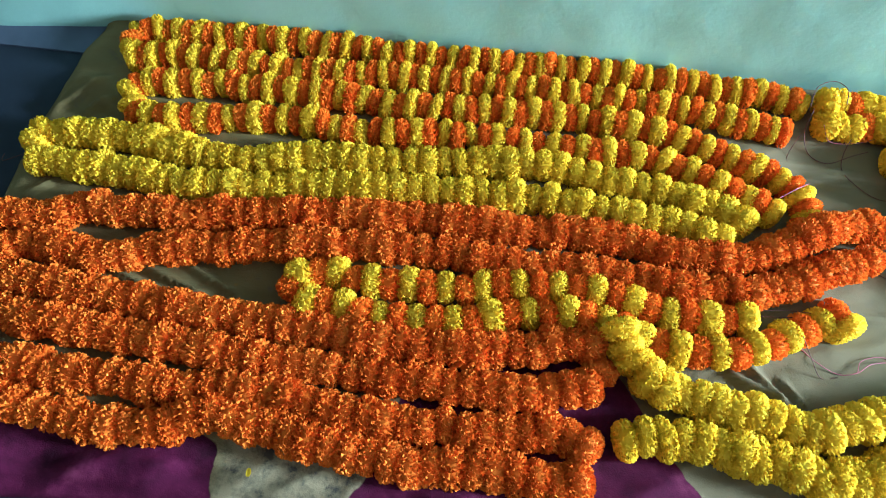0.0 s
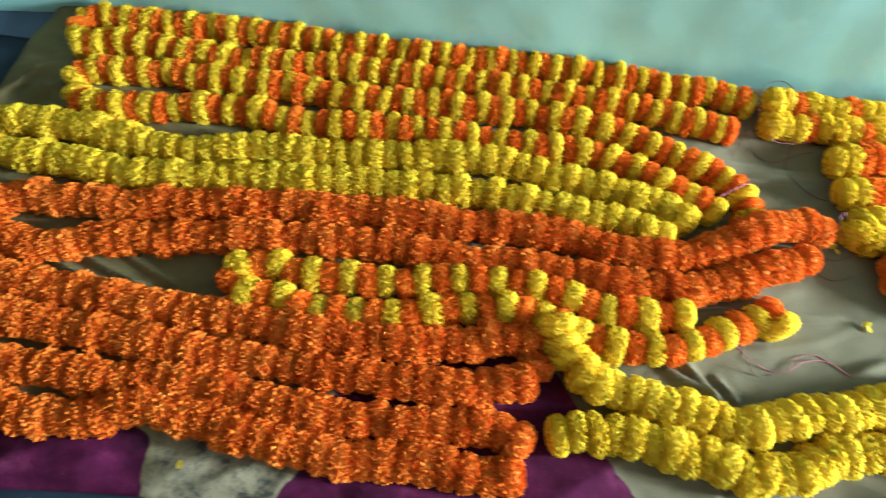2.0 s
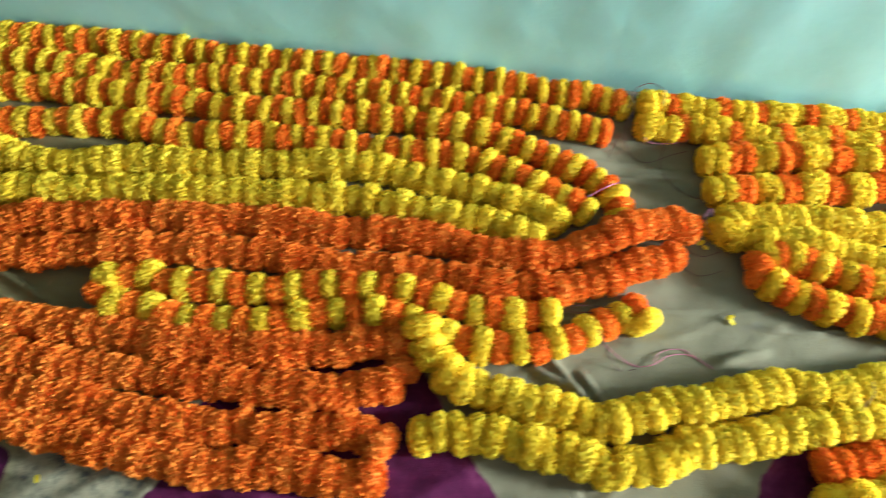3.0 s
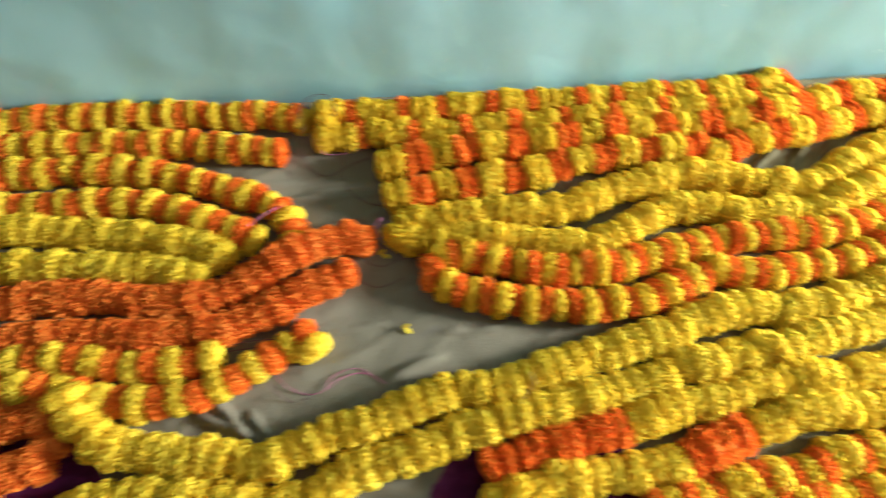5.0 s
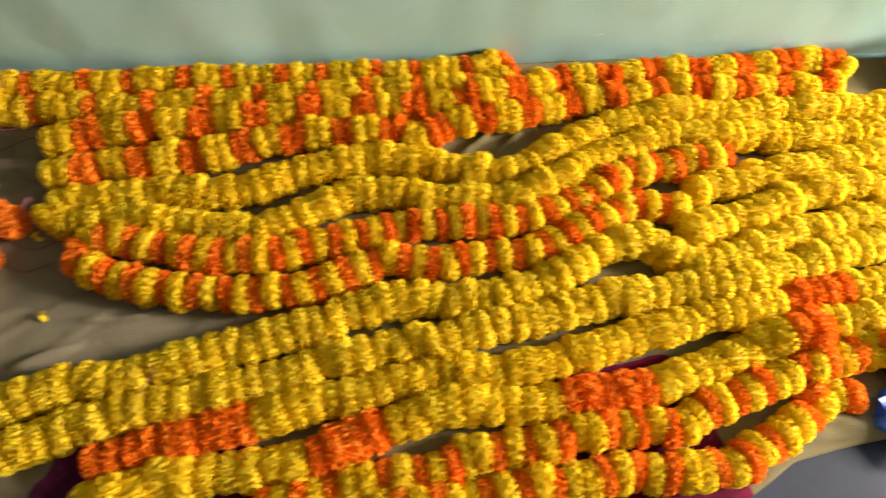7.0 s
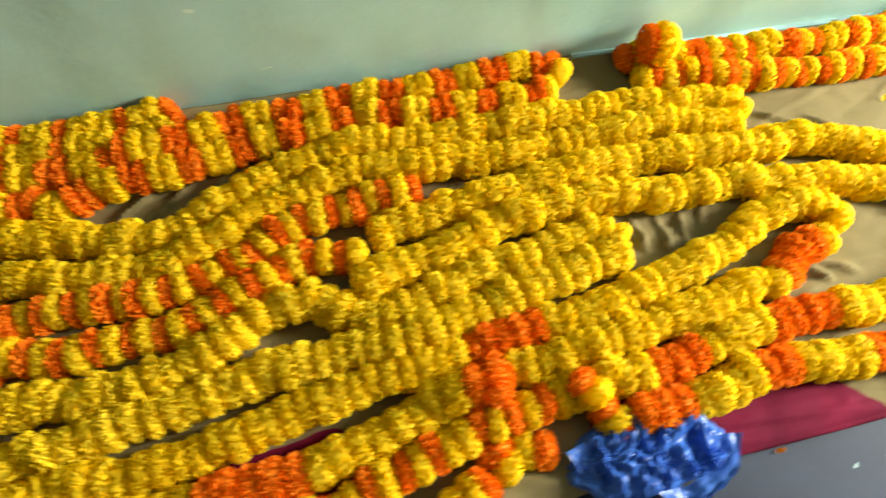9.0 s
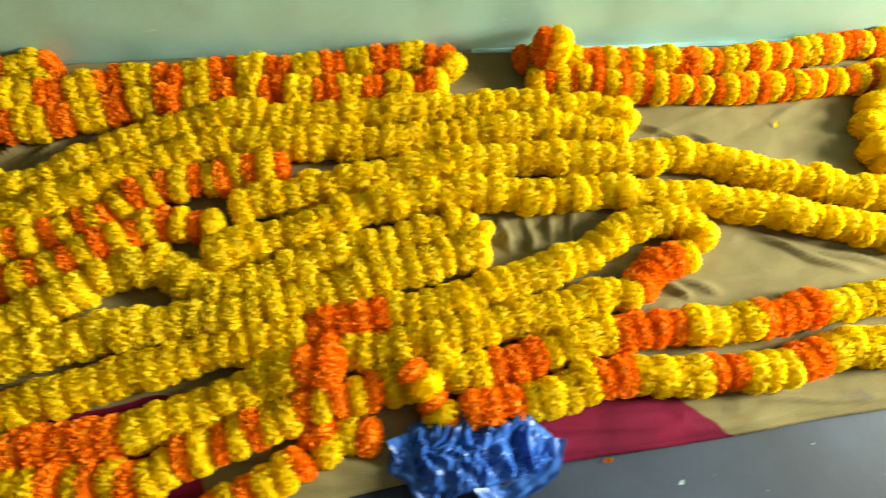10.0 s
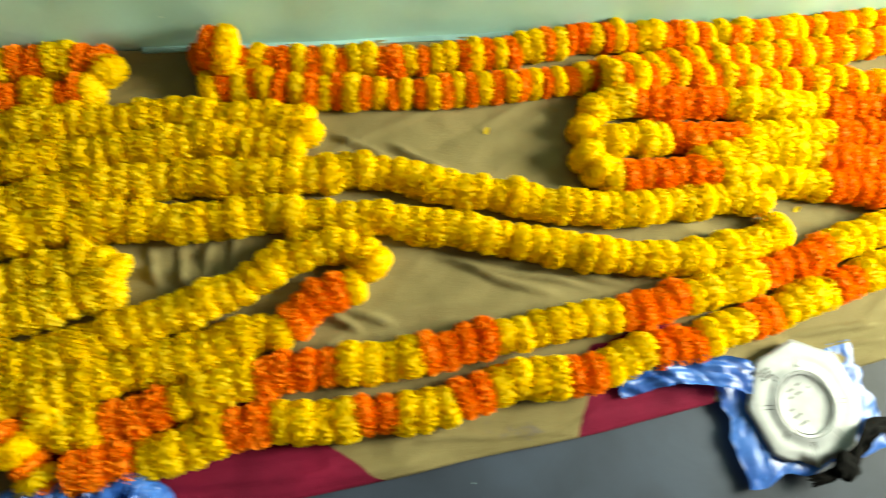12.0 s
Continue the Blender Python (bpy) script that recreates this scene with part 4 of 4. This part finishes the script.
carrier_bag()
wrapper()
foil_plate()
black_cord()
loose_string([(0.44, 1.335, 0.0), (0.465, 1.31, 0.004), (0.50, 1.295, 0.0), (0.53, 1.30, 0.006), (0.56, 1.32, 0.004), (0.60, 1.325, 0.0), (0.64, 1.30, 0.0)], 0.00087, PINK, "pink twisted string curled on the cloth")
loose_string([(0.53, 1.30, 0.006), (0.545, 1.325, 0.002), (0.585, 1.335, 0.0), (0.62, 1.315, 0.0)], 0.00074, PINK, "pink twisted string curled on the cloth")
loose_string([(0.49, 1.83, 0.055), (0.50, 1.868, 0.07), (0.535, 1.885, 0.075), (0.56, 1.868, 0.07), (0.562, 1.84, 0.058)], 0.00087, THREAD, "dark thread end curling beside the wall")
loose_string([(0.50, 1.83, 0.05), (0.49, 1.79, 0.02), (0.505, 1.755, 0.0), (0.54, 1.735, 0.004), (0.59, 1.755, 0.01), (0.63, 1.775, 0.0)], 0.00087, THREAD, "dark thread curling over khaki cloth")
loose_string([(0.60, 1.81, 0.04), (0.575, 1.77, 0.02), (0.57, 1.73, 0.0), (0.59, 1.69, 0.002), (0.63, 1.665, 0.0), (0.68, 1.66, 0.0)], 0.00087, THREAD, "dark thread curling over khaki cloth")
loose_string([(0.52, 1.80, 0.04), (0.54, 1.775, 0.02), (0.60, 1.785, 0.01), (0.645, 1.80, 0.02)], 0.00081, PINK, "pale pink thread between garland ends")
loose_string([(0.475, 1.775, 0.03), (0.462, 1.745, 0.0), (0.463, 1.715, 0.0)], 0.00074, THREAD, "dark thread hanging from a garland end")
loose_string([(0.40, 1.60, 0.065), (0.43, 1.62, 0.072), (0.46, 1.64, 0.068)], 0.00087, PINK, "pink thread lying over a garland end")
loose_string([(0.60, 1.545, 0.0), (0.64, 1.53, 0.002), (0.68, 1.545, 0.0)], 0.00074, THREAD, "dark thread lying on khaki cloth")
loose_string([(0.34, 1.385, 0.02), (0.40, 1.392, 0.025), (0.46, 1.392, 0.03)], 0.00074, THREAD, "pair of dark threads between two flowers")
loose_string([(0.33, 1.377, 0.02), (0.40, 1.38, 0.02), (0.46, 1.386, 0.03)], 0.00074, THREAD, "pair of dark threads between two flowers")
loose_string([(0.42, 1.34, 0.05), (0.44, 1.31, 0.03), (0.47, 1.285, 0.0), (0.50, 1.29, 0.0)], 0.00074, THREAD, "dark thread hanging from a garland end")
loose_string([(0.60, 1.50, 0.0), (0.63, 1.488, 0.0), (0.66, 1.495, 0.002), (0.68, 1.505, 0.0)], 0.00068, THREAD, "dark thread lying on khaki cloth")
loose_string([(0.66, 1.585, 0.03), (0.645, 1.61, 0.05), (0.635, 1.59, 0.04), (0.655, 1.565, 0.02)], 0.00074, PINK, "pink knotted string at a garland end")
loose_string([(0.86, 1.232, 0.055), (0.875, 1.255, 0.06), (0.89, 1.275, 0.058), (0.885, 1.295, 0.06)], 0.00074, THREAD, "dark thread over a yellow garland")
loose_string([(-1.08, 1.55, 0.0), (-1.115, 1.53, 0.0), (-1.12, 1.55, 0.0)], 0.00068, THREAD, "dark thread at the cloth's edge")
for x, y, turn, colour in ((0.672, 1.402, 20, "L"), (0.688, 1.392, 140, "L"), (2.985, 1.70, 60, "L"), (2.48, 1.085, 0, "O"), (-0.47, 1.005, 80, "L"), (3.60, 1.48, 40, "L"), (0.635, 1.555, 30, "L"), (0.655, 1.548, 170, "L")):
    fallen_petal(x, y, turn, colour, "yellow marigold petal on the khaki cloth" if colour == "L" else "orange marigold petal on the cement floor")
